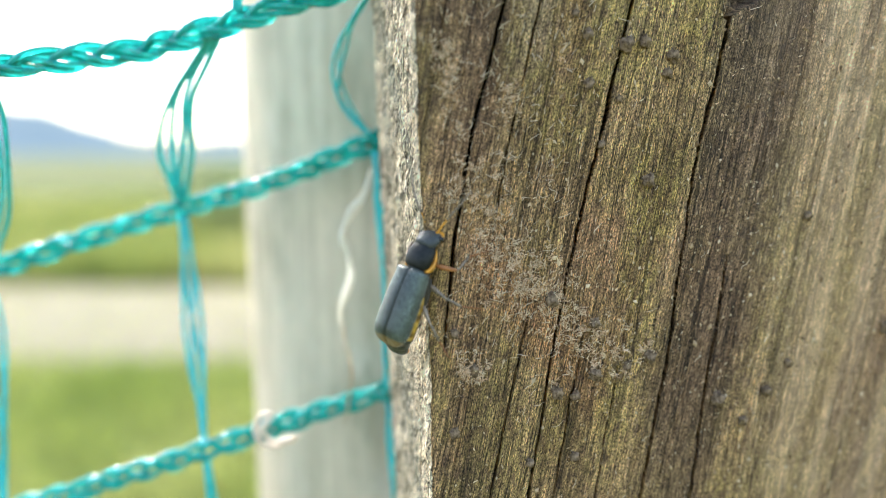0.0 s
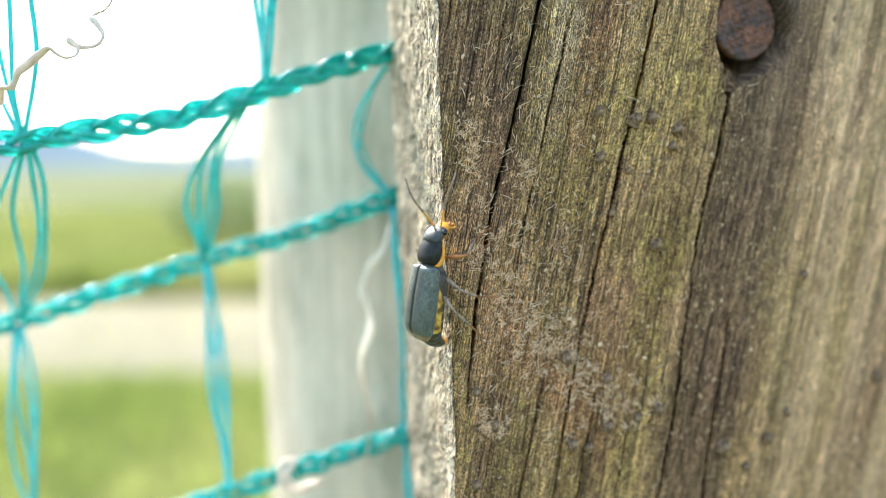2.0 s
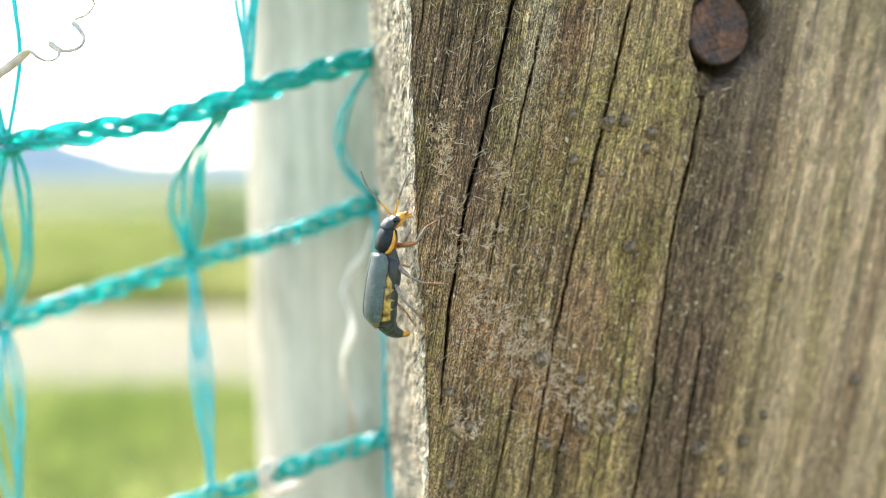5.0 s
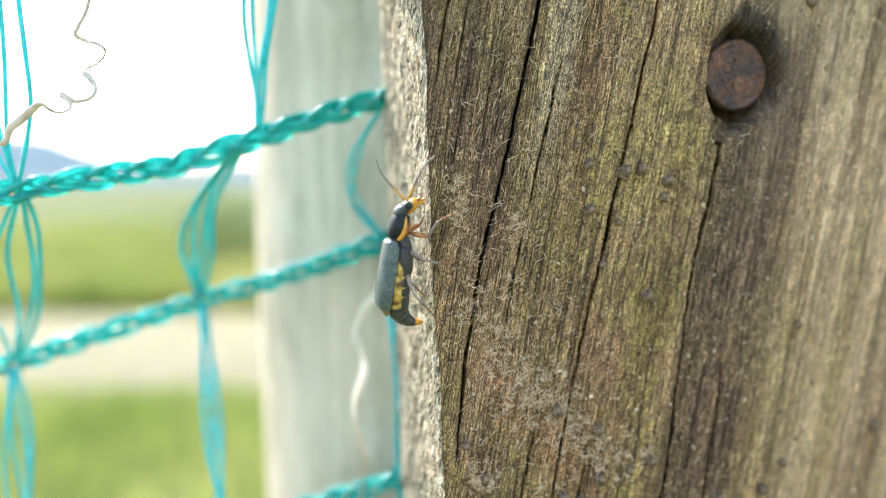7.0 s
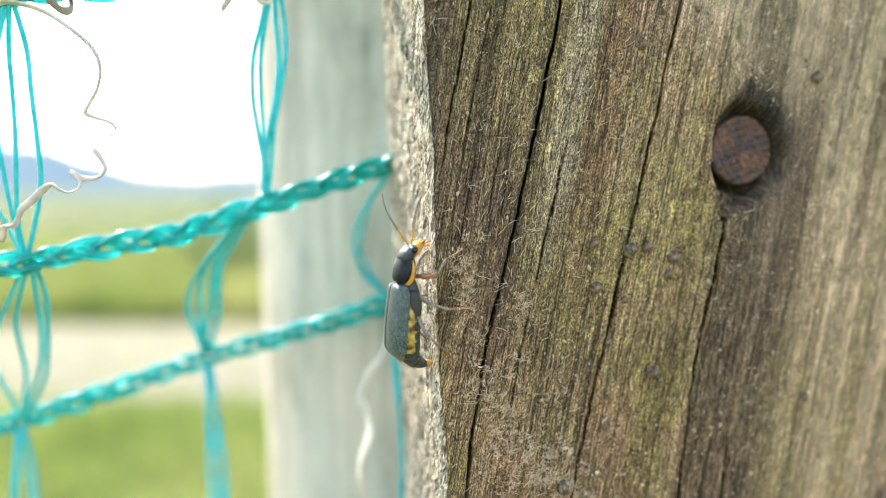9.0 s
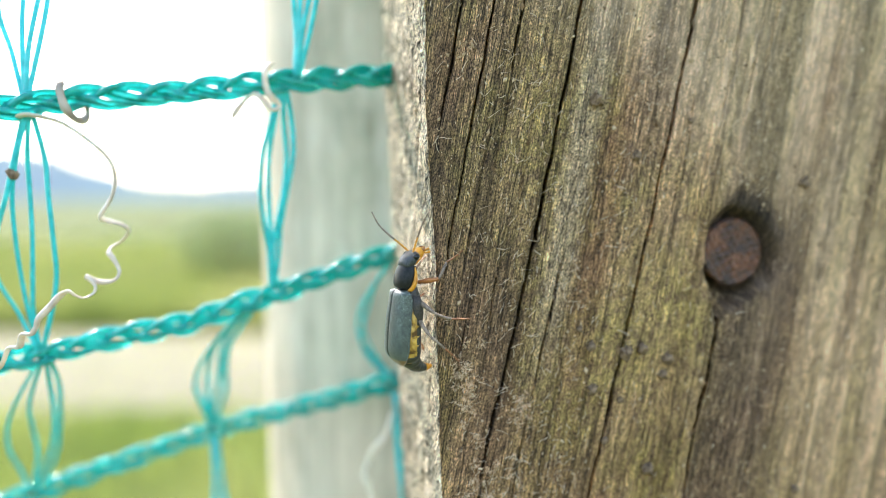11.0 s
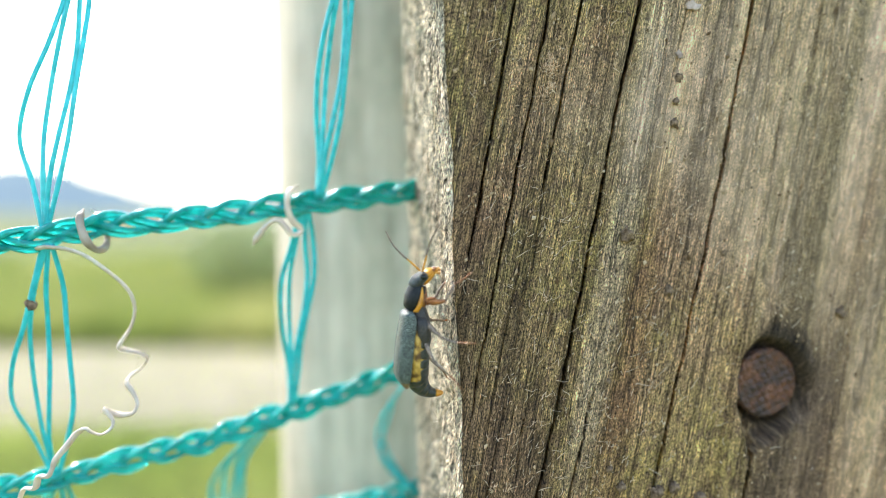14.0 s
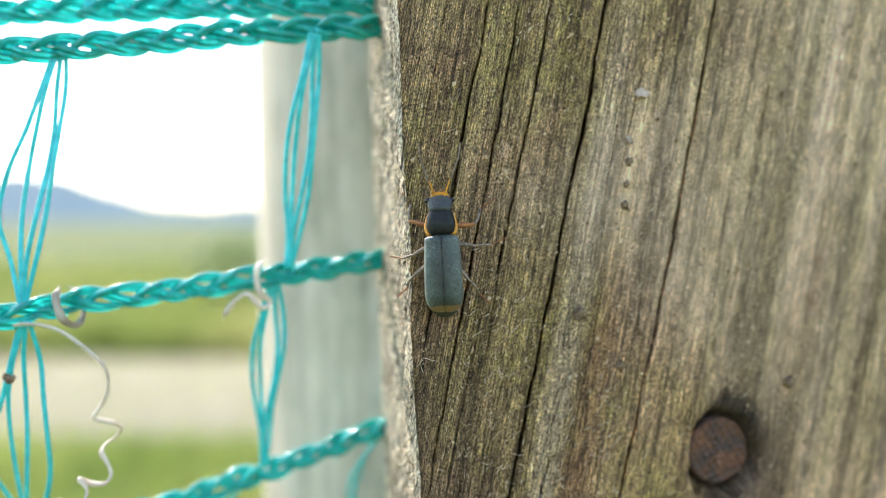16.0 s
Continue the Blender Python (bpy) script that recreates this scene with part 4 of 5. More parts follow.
def cord(places, phase, period=12.8):
    """A horizontal plaited cord through places (mm): three strands of two stout filaments each."""
    count = 420
    knots = np.array([tuple(P(*p)) for p in places])
    along = np.concatenate([[0], np.cumsum(np.linalg.norm(np.diff(knots, axis=0), axis=1))])
    even = np.linspace(0, along[-1], int(along[-1] / (7 * MM)) + 2)
    path = spline(np.stack([np.interp(even, along, knots[:, k]) for k in range(3)], -1), count)
    length = np.concatenate([[0], np.cumsum(np.linalg.norm(np.diff(path, axis=0), axis=1))]) / MM
    way = np.gradient(path, axis=0)
    way /= np.linalg.norm(way, axis=1)[:, None]
    over = np.cross(way, np.array([0.0, 1.0, 0.0]))
    over /= np.linalg.norm(over, axis=1)[:, None]
    out = np.cross(over, way)
    r = np.random.default_rng(abs(int(phase * 10)) + 5)
    stray = lambda size: size * np.interp(length, np.arange(0, length[-1] + 4, 3.1), r.normal(0, 1, len(np.arange(0, length[-1] + 4, 3.1))))
    root = None
    for k in range(3):
        turn = 2 * math.pi * (length / period + k / 3.0) + radians(phase * 3) + stray(0.16)
        high, deep = 0.94 * np.sin(turn) + stray(0.07), 0.62 * np.sin(2 * turn) + stray(0.07)
        verts, faces = [], []
        for side in (-1, 1):
            twist = 0.8 * np.cos(turn) + 1.1 + stray(0.25)
            line = path + (over * (high + side * 0.38 * np.cos(twist))[:, None] + out * (deep + side * 0.38 * np.sin(twist))[:, None]) * MM
            tube(verts, faces, line, (0.37 + stray(0.012)) * MM, 10)
        me = mesh_of("strand", verts, faces, NET)
        if root is None:
            root = part("cord", me, net, "plaited glossy teal cord")
        else:
            part("strand", me, root)
    return root


cord([(4, 89, 71), (-4, 84, 69.5), (-9.6, 75.5, 68.7), (-25, 73, 67.2), (-38, 71, 65.6), (-48, 70, 64.7), (-95, 66, 60)], 5)
cord([(4, 90, 74.5), (-4, 85, 73), (-11, 78.5, 72.2), (-37, 76, 71.0), (-95, 72, 68)], -15)
cord([(4, 89, 44), (-4, 84.5, 42.5), (-10.5, 81, 41.6), (-20.8, 76.8, 40.3), (-29, 75, 39.1), (-41, 72, 37.8), (-46, 69.5, 36.6), (-95, 60, 31)], 0)
cord([(4, 90, 24.2), (-4, 87, 21.6), (-12, 84.2, 18.9), (-21, 82.4, 16.0), (-24.1, 82.6, 14.9), (-32, 81.5, 12.0), (-42, 78.5, 10.2), (-48, 76, 8.9), (-95, 66, 3)], 15)
cord([(4, 91, 6.4), (-4, 90.5, 3.5), (-12, 92.5, 0.6), (-19, 95, -2.0), (-24, 97, -3.8), (-36, 98, -7.2), (-48, 95.5, -11), (-62, 94, -15.6), (-95, 90, -24)], 10)
cord([(4, 90, -27), (-2, 89.5, -28.5), (-7, 89, -30.3), (-16.5, 89.5, -33.5), (-33.3, 90, -39.5), (-52, 90.5, -45.8), (-95, 90, -58)], 5)


def bundle(paths, radius=0.28):
    """Loose filaments that join two cords, each a part."""
    for path in paths:
        verts, faces = [], []
        tube(verts, faces, spline([P(*p) for p in path], 30), radius * MM, 8, flat=0.5)
        part("filament", mesh_of("filament", verts, faces, FILAMENT), net)


def spread(a, bulges, b, radius=0.29):
    """Filaments from a to b, each bulging by its own offsets at a third and at two thirds, and twisting loosely about the others."""
    a, b = np.array(a, float), np.array(b, float)
    out = []
    for i, (d1, d2) in enumerate(bulges):
        jig = np.array([0.25 * (i - 1.5), 0.15 * (i % 2), 0])
        way = [a + jig]
        for f in (0.17, 0.33, 0.5, 0.67, 0.83):
            bulge = 4.5 * f * (1 - f) * (d1 * max(0.0, 2 - 3 * f) + d2 * max(0.0, 3 * f - 1)) if 0.3 < f < 0.7 else (0.62 * (d1 if f < 0.5 else d2))
            twist = 2 * math.pi * 1.2 * f + i * 2.1
            way.append(a + (b - a) * f + np.array([bulge + 0.24 * math.sin(twist), (0.4 * i - 0.6) * math.cos(math.pi * f) + 0.3 * math.cos(twist), 0]))
        out.append(way + [b + jig * 0.6])
    bundle(out, radius)


# between the top cord and the next
spread((-14.6, 73.5, 68), [(-1.5, -1.2), (-0.5, -0.8), (0.5, 0.6), (1.0, 1.6)], (-18.6, 77, 41))
spread((-41.5, 71, 66), [(-2.2, -4.0), (-1.0, -1.8), (0.3, 0.2), (1.0, 1.4)], (-45.5, 69.5, 37.5))
# the next mesh down
spread((-20.3, 77, 40), [(-2.0, -1.2), (-0.9, -0.9), (0.7, 0.2), (1.5, 0.9)], (-23.0, 81.8, 16.0))
spread((-45.3, 69.5, 36), [(-2.6, -4.4), (-1.8, -2.0), (-0.5, -0.2), (1.6, 2.6)], (-48.2, 75, 9.5))
# under the cord at eye height
spread((-25.5, 83, 14.2), [(-3.8, -4.1), (-3.1, -2.8), (-2.5, -1.1), (-1.6, 0.3)], (-36.2, 98, -6.8), 0.43)
spread((-48.3, 76, 8.8), [(-3.2, -3.4), (-1.0, 0.0), (1.4, 2.0), (2.4, 3.2)], (-61.0, 93.5, -15.2))
spread((-35.9, 97.5, -7.6), [(-0.9, -1.0), (-0.2, 0.3), (0.8, 0.9), (0.3, -0.2)], (-31.6, 90, -38.5))
spread((-61.3, 93.5, -16), [(-1.5, -1.6), (-0.4, 0.2), (0.8, 1.0), (1.8, 1.4)], (-60.5, 92, -47.5))
# beside the timber
spread((-8.8, 86.5, 18.5), [(-4.2, -4.2), (-3.5, -3.6), (-3.1, -4.4)], (-8.4, 91, 1.8))
spread((-8.4, 90, 0.5), [(0.2, 0.5), (0.5, 0.2), (-0.2, 0.3)], (-7.2, 89, -29.5))
spread((-31.4, 90, -40), [(-0.6, -0.8), (0.2, 0.2), (0.8, 0.7)], (-30.0, 90, -70))
spread((-7.0, 89, -31), [(0.2, 0.5), (0.5, 0.2), (-0.2, 0.3)], (-6.0, 89, -62))
spread((-14.0, 77, 71.5), [(-0.6, -0.8), (0.2, 0.2), (0.8, 0.7)], (-12.0, 77, 98))
spread((-40.5, 75, 70.5), [(-0.6, -0.8), (0.2, 0.2), (0.8, 0.7)], (-39.0, 77, 98))


# ---- dry tendrils on the netting ----
def tendril(label, path, radius, material=None, flat=0.45, n=90, widths=None):
    verts, faces = [], []
    p = spline([P(*q) for q in path], n)
    width = radius * (1 + 0.35 * np.sin(np.linspace(0, 23, n)) * np.linspace(0, 1, n)) * np.clip(np.linspace(0, 12, n), 0.3, 1) * np.clip(np.linspace(12, 0, n), 0.25, 1)
    if widths:
        width = np.interp(np.linspace(0, len(widths) - 1, n), np.arange(len(widths)), widths)
    tube(verts, faces, p, width * MM, 8, flat=flat)
    return thing("dry_tendril", label, "tendril", data=mesh_of("dry_tendril", verts, faces, material or TENDRIL), group="dry tendrils on the netting")


tendril("bleached dry tendril ribbon hanging between two cords", [(-8.9, 88.5, -1.6), (-9.8, 88, -4.8), (-11.5, 88, -7.2), (-12.6, 88, -9.9), (-11.9, 88, -12.4), (-11.6, 88, -15.3),
        (-12.9, 88, -19.4), (-12.6, 88, -22.8), (-11.7, 88, -26.8), (-11.9, 88, -30.4), (-12.5, 87, -34.4)], 0.40, RIBBON, flat=0.28, n=140,
        widths=(0.14, 0.22, 0.36, 0.58, 0.62, 0.30, 0.36, 0.52, 0.34, 0.30, 0.52, 0.52, 0.30, 0.34, 0.22, 0.19, 0.22, 0.17, 0.14, 0.15, 0.10))
tendril("corkscrewed cream dry tendril hanging from a cord", [(-46.9, 71, 35.2), (-46.2, 69.4, 35.5), (-45.2, 69.0, 35.7), (-43.6, 69.6, 35.5), (-41.7, 70, 34.8), (-39.6, 70, 33.4), (-37.9, 70, 32.0), (-37.0, 70.2, 30.7),
        (-36.8, 70.5, 29.1), (-37.3, 70.7, 27.3), (-38.3, 71.0, 25.9), (-38.9, 71.3, 25.0), (-38.2, 72.0, 24.5), (-37.1, 72.2, 24.2), (-36.5, 72.7, 23.5), (-37.3, 72.8, 22.4), (-38.1, 72.2, 21.8), (-38.1, 71.2, 21.2),
        (-37.3, 70.6, 20.5), (-36.5, 70.1, 19.3), (-36.8, 69.7, 18.4), (-37.9, 69.9, 18.1), (-39.1, 70.1, 18.2), (-39.8, 69.6, 18.7), (-39.3, 69.3, 18.5), (-38.6, 69.0, 17.8), (-38.6, 68.6, 17.1), (-39.2, 67.8, 16.7), (-39.9, 67.4, 17.0),
        (-40.5, 67.1, 17.5), (-41.5, 67.2, 16.9), (-42.0, 66.2, 15.9), (-42.5, 65.2, 15.0), (-42.7, 65.0, 14.2), (-43.0, 64.7, 13.5), (-44.0, 64.9, 13.4), (-44.6, 65.2, 12.1), (-46.0, 65.7, 11.8), (-47.3, 66.2, 9.7), (-49.7, 66.7, 8.6)], 0.3, CORKSCREW, flat=0.5, n=320,
        widths=(0.16, 0.39, 0.43, 0.39, 0.39, 0.39, 0.39, 0.39, 0.35, 0.35, 0.39, 0.43, 0.34, 0.28, 0.24, 0.24, 0.30, 0.37, 0.29, 0.23, 0.23, 0.28, 0.34, 0.34, 0.30, 0.23, 0.21, 0.23, 0.30, 0.39, 0.53, 0.57, 0.51, 0.41, 0.46, 0.39, 0.44, 0.34, 0.28, 0.11))
tendril("brown dry tendril ring wrapped round a cord", [(-42.0, 70.6, 39.6), (-41.9, 69.6, 38.6), (-41.6, 69.4, 37.4), (-41.2, 69.6, 36.2), (-40.8, 70.6, 35.4), (-40.6, 72, 35.5), (-41, 73.5, 36.6), (-41.5, 73.6, 38.4), (-42, 72.2, 39.6)], 0.42, TENDRIL_BROWN, 0.8)
tendril("curled cream dry tendril ring with a loose tail", [(-20.8, 76, 42.3), (-21.4, 74.6, 41.6), (-21.6, 74.3, 40.2), (-21.2, 74.4, 38.6), (-20.2, 75, 37.4), (-21.0, 74.2, 36.9), (-22.4, 74, 38.4), (-23.6, 74, 38.0), (-24.8, 74, 36.6), (-25.4, 74, 35.5)], 0.38, flat=0.7)
tendril("white curled dry tendril ring round a cord", [(-19.5, 85.3, -35.8), (-21.0, 85.0, -36.4), (-23.0, 85.2, -35.6), (-23.6, 85.8, -34.0), (-22.8, 85.4, -32.4), (-21.6, 85.4, -32.4), (-22.6, 85.0, -34.2), (-21.0, 84.8, -35.5), (-19.0, 85.0, -35.4), (-17.8, 85.8, -35.0)], 0.46, TENDRIL, flat=0.8)

# ---- the beetle ----
# its space: x to the head, z out of its back, origin in the body's middle
beetle = thing("beetle", "slate-grey soldier beetle with amber mouth and yellow-sided abdomen", "beetle")


def loft(sections, material, name, sides=24, power=1.0):
    """A body through sections (x, y, z, half width, half height), in millimetres; a power under 1 squares it."""
    verts, faces = [], []
    for x, y, z, w, h in sections:
        for k in range(sides):
            c, q = math.cos(2 * math.pi * k / sides), math.sin(2 * math.pi * k / sides)
            verts.append((x * MM, (y + w * math.copysign(abs(c) ** power, c)) * MM, (z + h * math.copysign(abs(q) ** power, q)) * MM))
    for i in range(len(sections) - 1):
        for k in range(sides):
            m = (k + 1) % sides
            faces.append((i * sides + k, (i + 1) * sides + k, (i + 1) * sides + m, i * sides + m))
    faces.append(tuple(range(sides)))
    faces.append(tuple((len(sections) - 1) * sides + k for k in reversed(range(sides))))
    return mesh_of(name, verts, faces, material)


def elytron(side):
    """One wing case: an arched shell with square shoulders, a folded rim and a rounded tip."""
    verts, faces, n, m = [], [], 44, 18
    for thick in (0.0, 0.10):
        for i in range(n + 1):
            f = i / n
            x = 1.80 - 7.55 * f
            blunt = max(0.0, (f - 0.74) / 0.26)
            wide = (1.62 + 0.24 * math.sin(min(1.0, f / 0.72) * math.pi / 2)) * min(1.0, (f / 0.045) ** 0.35) * (1 - 0.66 * (1 - math.sqrt(max(0.0, 1 - blunt ** 2.4))))
            top = 1.16 + 0.20 * math.sin(math.pi * min(1.0, f * 1.05)) - 1.25 * max(0.0, (f - 0.76) / 0.24) ** 2.4 - 0.45 * max(0.0, (0.07 - f) / 0.07) ** 2
            low = -0.12 + 0.10 * max(0.0, (f - 0.80) / 0.20) ** 2 + 0.35 * max(0.0, (0.12 - f) / 0.12)
            for k in range(m + 1):
                a = radians(96 * k / m)
                y = (wide - thick) * math.sin(a) ** 0.90
                ridge = 0.035 * math.exp(-((k - 0.62 * m) / 1.2) ** 2) * min(1.0, f * 6)
                z = low + (top - low - thick) * max(0.0, math.cos(a)) ** 0.60 + ridge - 0.05 * math.exp(-(k / 0.9) ** 2) - (0.14 if k == m else 0)
                dent = 0.02 * noise.noise((x * 0.9 + side, y * 0.9, 3.0))
                verts.append((x * MM, side * max(0.025, y) * MM, (z + dent) * MM))
    w = m + 1
    per = (n + 1) * w
    for layer in (0, 1):
        for i in range(n):
            for k in range(m):
                a = layer * per + i * w + k
                q = (a, a + 1, a + w + 1, a + w)
                faces.append(q if (layer == 0) == (side > 0) else q[::-1])
    for i in range(n):
        for k in (0, m):
            faces.append((i * w + k, (i + 1) * w + k, per + (i + 1) * w + k, per + i * w + k))
    for k in range(m):
        faces.append((k, k + 1, per + k + 1, per + k))
        faces.append((n * w + k, n * w + k + 1, per + n * w + k + 1, per + n * w + k))
    return mesh_of("elytron", verts, faces, ELYTRA)


part("elytron", elytron(1), beetle, "slate grey-green finely hairy wing case")
part("elytron", elytron(-1), beetle, "slate grey-green finely hairy wing case")

# the abdomen's line from the breast to the down-curved tip: x, z, half width, half height
TRUNK = np.array([(1.4, -0.45, 1.1, 0.65), (0.4, -0.55, 1.45, 1.00), (-1.0, -0.62, 1.68, 1.14), (-2.4, -0.70, 1.82, 1.18), (-3.6, -0.80, 1.86, 1.14), (-4.6, -0.98, 1.76, 1.06),
                  (-5.30, -1.34, 1.40, 0.92), (-5.78, -1.86, 1.16, 0.72), (-6.02, -2.42, 0.86, 0.52), (-6.08, -2.95, 0.58, 0.36), (-6.04, -3.42, 0.36, 0.24), (-5.98, -3.74, 0.14, 0.12)])


def trunk_piece(name, start, stop, material, wide=1.0, high=1.0, sink=0.0, swell=0.0, sides=30):
    """A stretch of the abdomen between two stations of its line, wider, higher or lower by the given amounts."""
    n = max(6, int((stop - start) * 9))
    verts, faces = [], []
    for i in range(n + 1):
        s = start + (stop - start) * i / n
        row = [float(np.interp(s, np.arange(len(TRUNK)), TRUNK[:, k])) for k in range(4)]
        ahead = [float(np.interp(min(s + 0.4, len(TRUNK) - 1), np.arange(len(TRUNK)), TRUNK[:, k]) - np.interp(max(s - 0.4, 0), np.arange(len(TRUNK)), TRUNK[:, k])) for k in (0, 1)]
        ln = math.hypot(*ahead)
        out = Vector((ahead[1] / ln, 0, -ahead[0] / ln))
        edge = min(i, n - i)
        shrink = 0.97 if edge == 0 else 1.0
        w = row[2] * wide * shrink + swell * math.sin(math.pi * i / n)
        h = row[3] * high * shrink + swell * math.sin(math.pi * i / n)
        mid = Vector((row[0], 0, row[1])) - out * sink
        for k in range(sides):
            a = 2 * math.pi * k / sides
            v = mid + Vector((0, w * math.cos(a), 0)) + out * (h * math.sin(a))
            verts.append(tuple(v * MM))
    for i in range(n):
        for k in range(sides):
            m = (k + 1) % sides
            faces.append((i * sides + k, (i + 1) * sides + k, (i + 1) * sides + m, i * sides + m))
    faces.append(tuple(range(sides)))
    faces.append(tuple(n * sides + k for k in reversed(range(sides))))
    return mesh_of(name, verts, faces, material)


abdomen = part("abdomen", trunk_piece("abdomen", 0, 11, YELLOW, sides=36), beetle, "soft yellow abdomen with brown creases")
for a in (1.0, 1.75, 2.5, 3.25, 4.0, 4.6):
    part("belly_plate", trunk_piece("belly_plate", a, a + 0.72, SCLERITE, 0.985, 0.99, 0.13), abdomen, "dark belly plate with a yellow rim")
    part("side_fold", trunk_piece("side_fold", a + 0.06, a + 0.66, YELLOW, 0.985, 0.50, -0.10, 0.07), abdomen, "swollen yellow side fold")
for a, b in ((5.05, 5.69), (5.72, 6.49), (6.52, 7.34), (7.37, 9.0)):
    part("tail_plate", trunk_piece("tail_plate", a, b, SCLERITE, 1.045, 1.045), abdomen, "dark olive tail plate with a thin yellow edge")
part("tail_tip", trunk_piece("tail_tip", 9.2, 11, AMBER, 1.15, 1.15), abdomen, "amber tip of the abdomen")
part("breast", loft([(2.6, 0, -0.35, 0.8, 0.45), (2.0, 0, -0.50, 1.12, 0.75), (1.2, 0, -0.62, 1.34, 1.00), (0.3, 0, -0.72, 1.46, 1.16), (-0.5, 0, -0.80, 1.48, 1.20), (-1.1, 0, -0.95, 1.38, 1.06), (-1.5, 0, -1.12, 1.2, 0.80)], BREAST, "breast"),
     beetle, "grey downy breast between the legs")
for side in (1, -1):
    part("flank", loft([(1.3, side * 1.20, -0.75, 0.22, 0.45), (0.6, side * 1.38, -0.85, 0.24, 0.62), (-0.3, side * 1.47, -0.98, 0.22, 0.62), (-1.0, side * 1.48, -1.12, 0.18, 0.48), (-1.5, side * 1.42, -1.22, 0.10, 0.2)], BREAST, "flank", 18),
         beetle, "grey downy plate of the breast's flank")
fore = part("pronotum", loft([(1.66, 0, 0.28, 0.92, 0.50), (1.74, 0, 0.27, 1.10, 0.68), (1.95, 0, 0.26, 1.24, 0.82), (2.35, 0, 0.25, 1.36, 0.92), (2.8, 0, 0.24, 1.39, 0.96), (3.25, 0, 0.23, 1.32, 0.95), (3.65, 0, 0.20, 1.22, 0.88), (3.95, 0, 0.18, 1.10, 0.78), (4.12, 0, 0.17, 1.00, 0.66)],
                             SHIELD, "pronotum", 36, 0.92), beetle, "smooth blue-black neck shield", pose(0.1 * MM, 0, 0.22 * MM, 0, 9, 0))
for side in (1, -1):
    verts, faces = [], []
    rim = spline([(1.68 * MM, side * 1.02 * MM, 0.06 * MM), (1.90 * MM, side * 1.30 * MM, -0.14 * MM), (2.45 * MM, side * 1.42 * MM, -0.26 * MM), (3.0 * MM, side * 1.36 * MM, -0.26 * MM), (3.5 * MM, side * 1.22 * MM, -0.20 * MM), (4.0 * MM, side * 0.96 * MM, -0.08 * MM)], 20)
    tube(verts, faces, rim, np.interp(np.arange(20), [0, 3, 8, 14, 19], [0.12, 0.22, 0.22, 0.16, 0.08]) * MM, 10)
    part("shield_rim", mesh_of("shield_rim", verts, faces, AMBER), fore, "amber rim of the neck shield")
part("throat", loft([(4.1, 0, -0.28, 0.5, 0.30), (3.4, 0, -0.46, 0.80, 0.42), (2.6, 0, -0.56, 0.92, 0.46), (1.9, 0, -0.56, 0.85, 0.44)], LEG_RED, "throat"), fore, "red-brown underside of the neck shield")
# head, bent down at the neck
head = part("head", loft([(-0.45, 0, -0.04, 0.96, 0.62), (-0.15, 0, 0.0, 1.05, 0.68), (0.25, 0, 0.03, 1.16, 0.70), (0.65, 0, 0.0, 1.24, 0.62), (1.0, 0, -0.06, 1.24, 0.57), (1.28, 0, -0.13, 1.06, 0.50), (1.48, 0, -0.20, 0.82, 0.38)],
                         HEAD, "head", 32), beetle, "blue-grey downy head", pose(4.25 * MM, 0, 0.00 * MM, 0, 32, 0))
part("muzzle", loft([(1.05, 0, -0.20, 0.98, 0.50), (1.45, 0, -0.26, 1.00, 0.48), (1.82, 0, -0.34, 0.84, 0.42), (2.06, 0, -0.42, 0.48, 0.24), (2.18, 0, -0.45, 0.24, 0.12)], AMBER, "muzzle"), head, "amber mouth parts")
part("jaw_base", loft([(0.4, 0, -0.50, 0.72, 0.28), (1.1, 0, -0.58, 0.82, 0.34), (1.7, 0, -0.66, 0.60, 0.28), (2.0, 0, -0.72, 0.3, 0.14)], AMBER, "jaw_base"), head, "amber underside of the head")
for side in (1, -1):
    part("eye", loft([(0.64, side * 1.10, 0.02, 0.06, 0.06), (0.70, side * 1.13, 0.03, 0.20, 0.20), (0.82, side * 1.15, 0.03, 0.28, 0.29), (0.94, side * 1.16, 0.03, 0.30, 0.32), (1.06, side * 1.15, 0.02, 0.28, 0.29), (1.18, side * 1.12, 0.01, 0.20, 0.20), (1.24, side * 1.09, 0.0, 0.06, 0.06)],
                     EYE_BLACK, "eye", 18), head, "glossy black eye")
    verts, faces = [], []
    tube(verts, faces, spline([(1.9 * MM, side * 0.50 * MM, -0.40 * MM), (2.25 * MM, side * 0.42 * MM, -0.50 * MM), (2.42 * MM, side * 0.10 * MM, -0.56 * MM)], 8), np.array([0.16, 0.16, 0.15, 0.14, 0.12, 0.10, 0.07, 0.03]) * MM, 8)
    part("jaw", mesh_of("jaw", verts, faces, LEG_RED), head, "red-brown jaw")
    for y0, x1, y1, z1 in ((0.30, 2.55, 0.46, -0.95), (0.52, 2.3, 0.78, -1.05)):
        verts, faces = [], []
        tube(verts, faces, spline([(1.85 * MM, side * y0 * MM, -0.58 * MM), ((x1 - 0.3) * MM, side * (y1 - 0.05) * MM, (z1 + 0.2) * MM), (x1 * MM, side * y1 * MM, z1 * MM)], 9),
             np.array([0.09, 0.12, 0.10, 0.12, 0.09, 0.11, 0.14, 0.14, 0.06]) * MM, 8)
        part("palp", mesh_of("palp", verts, faces, AMBER), head, "amber feeler of the mouth")


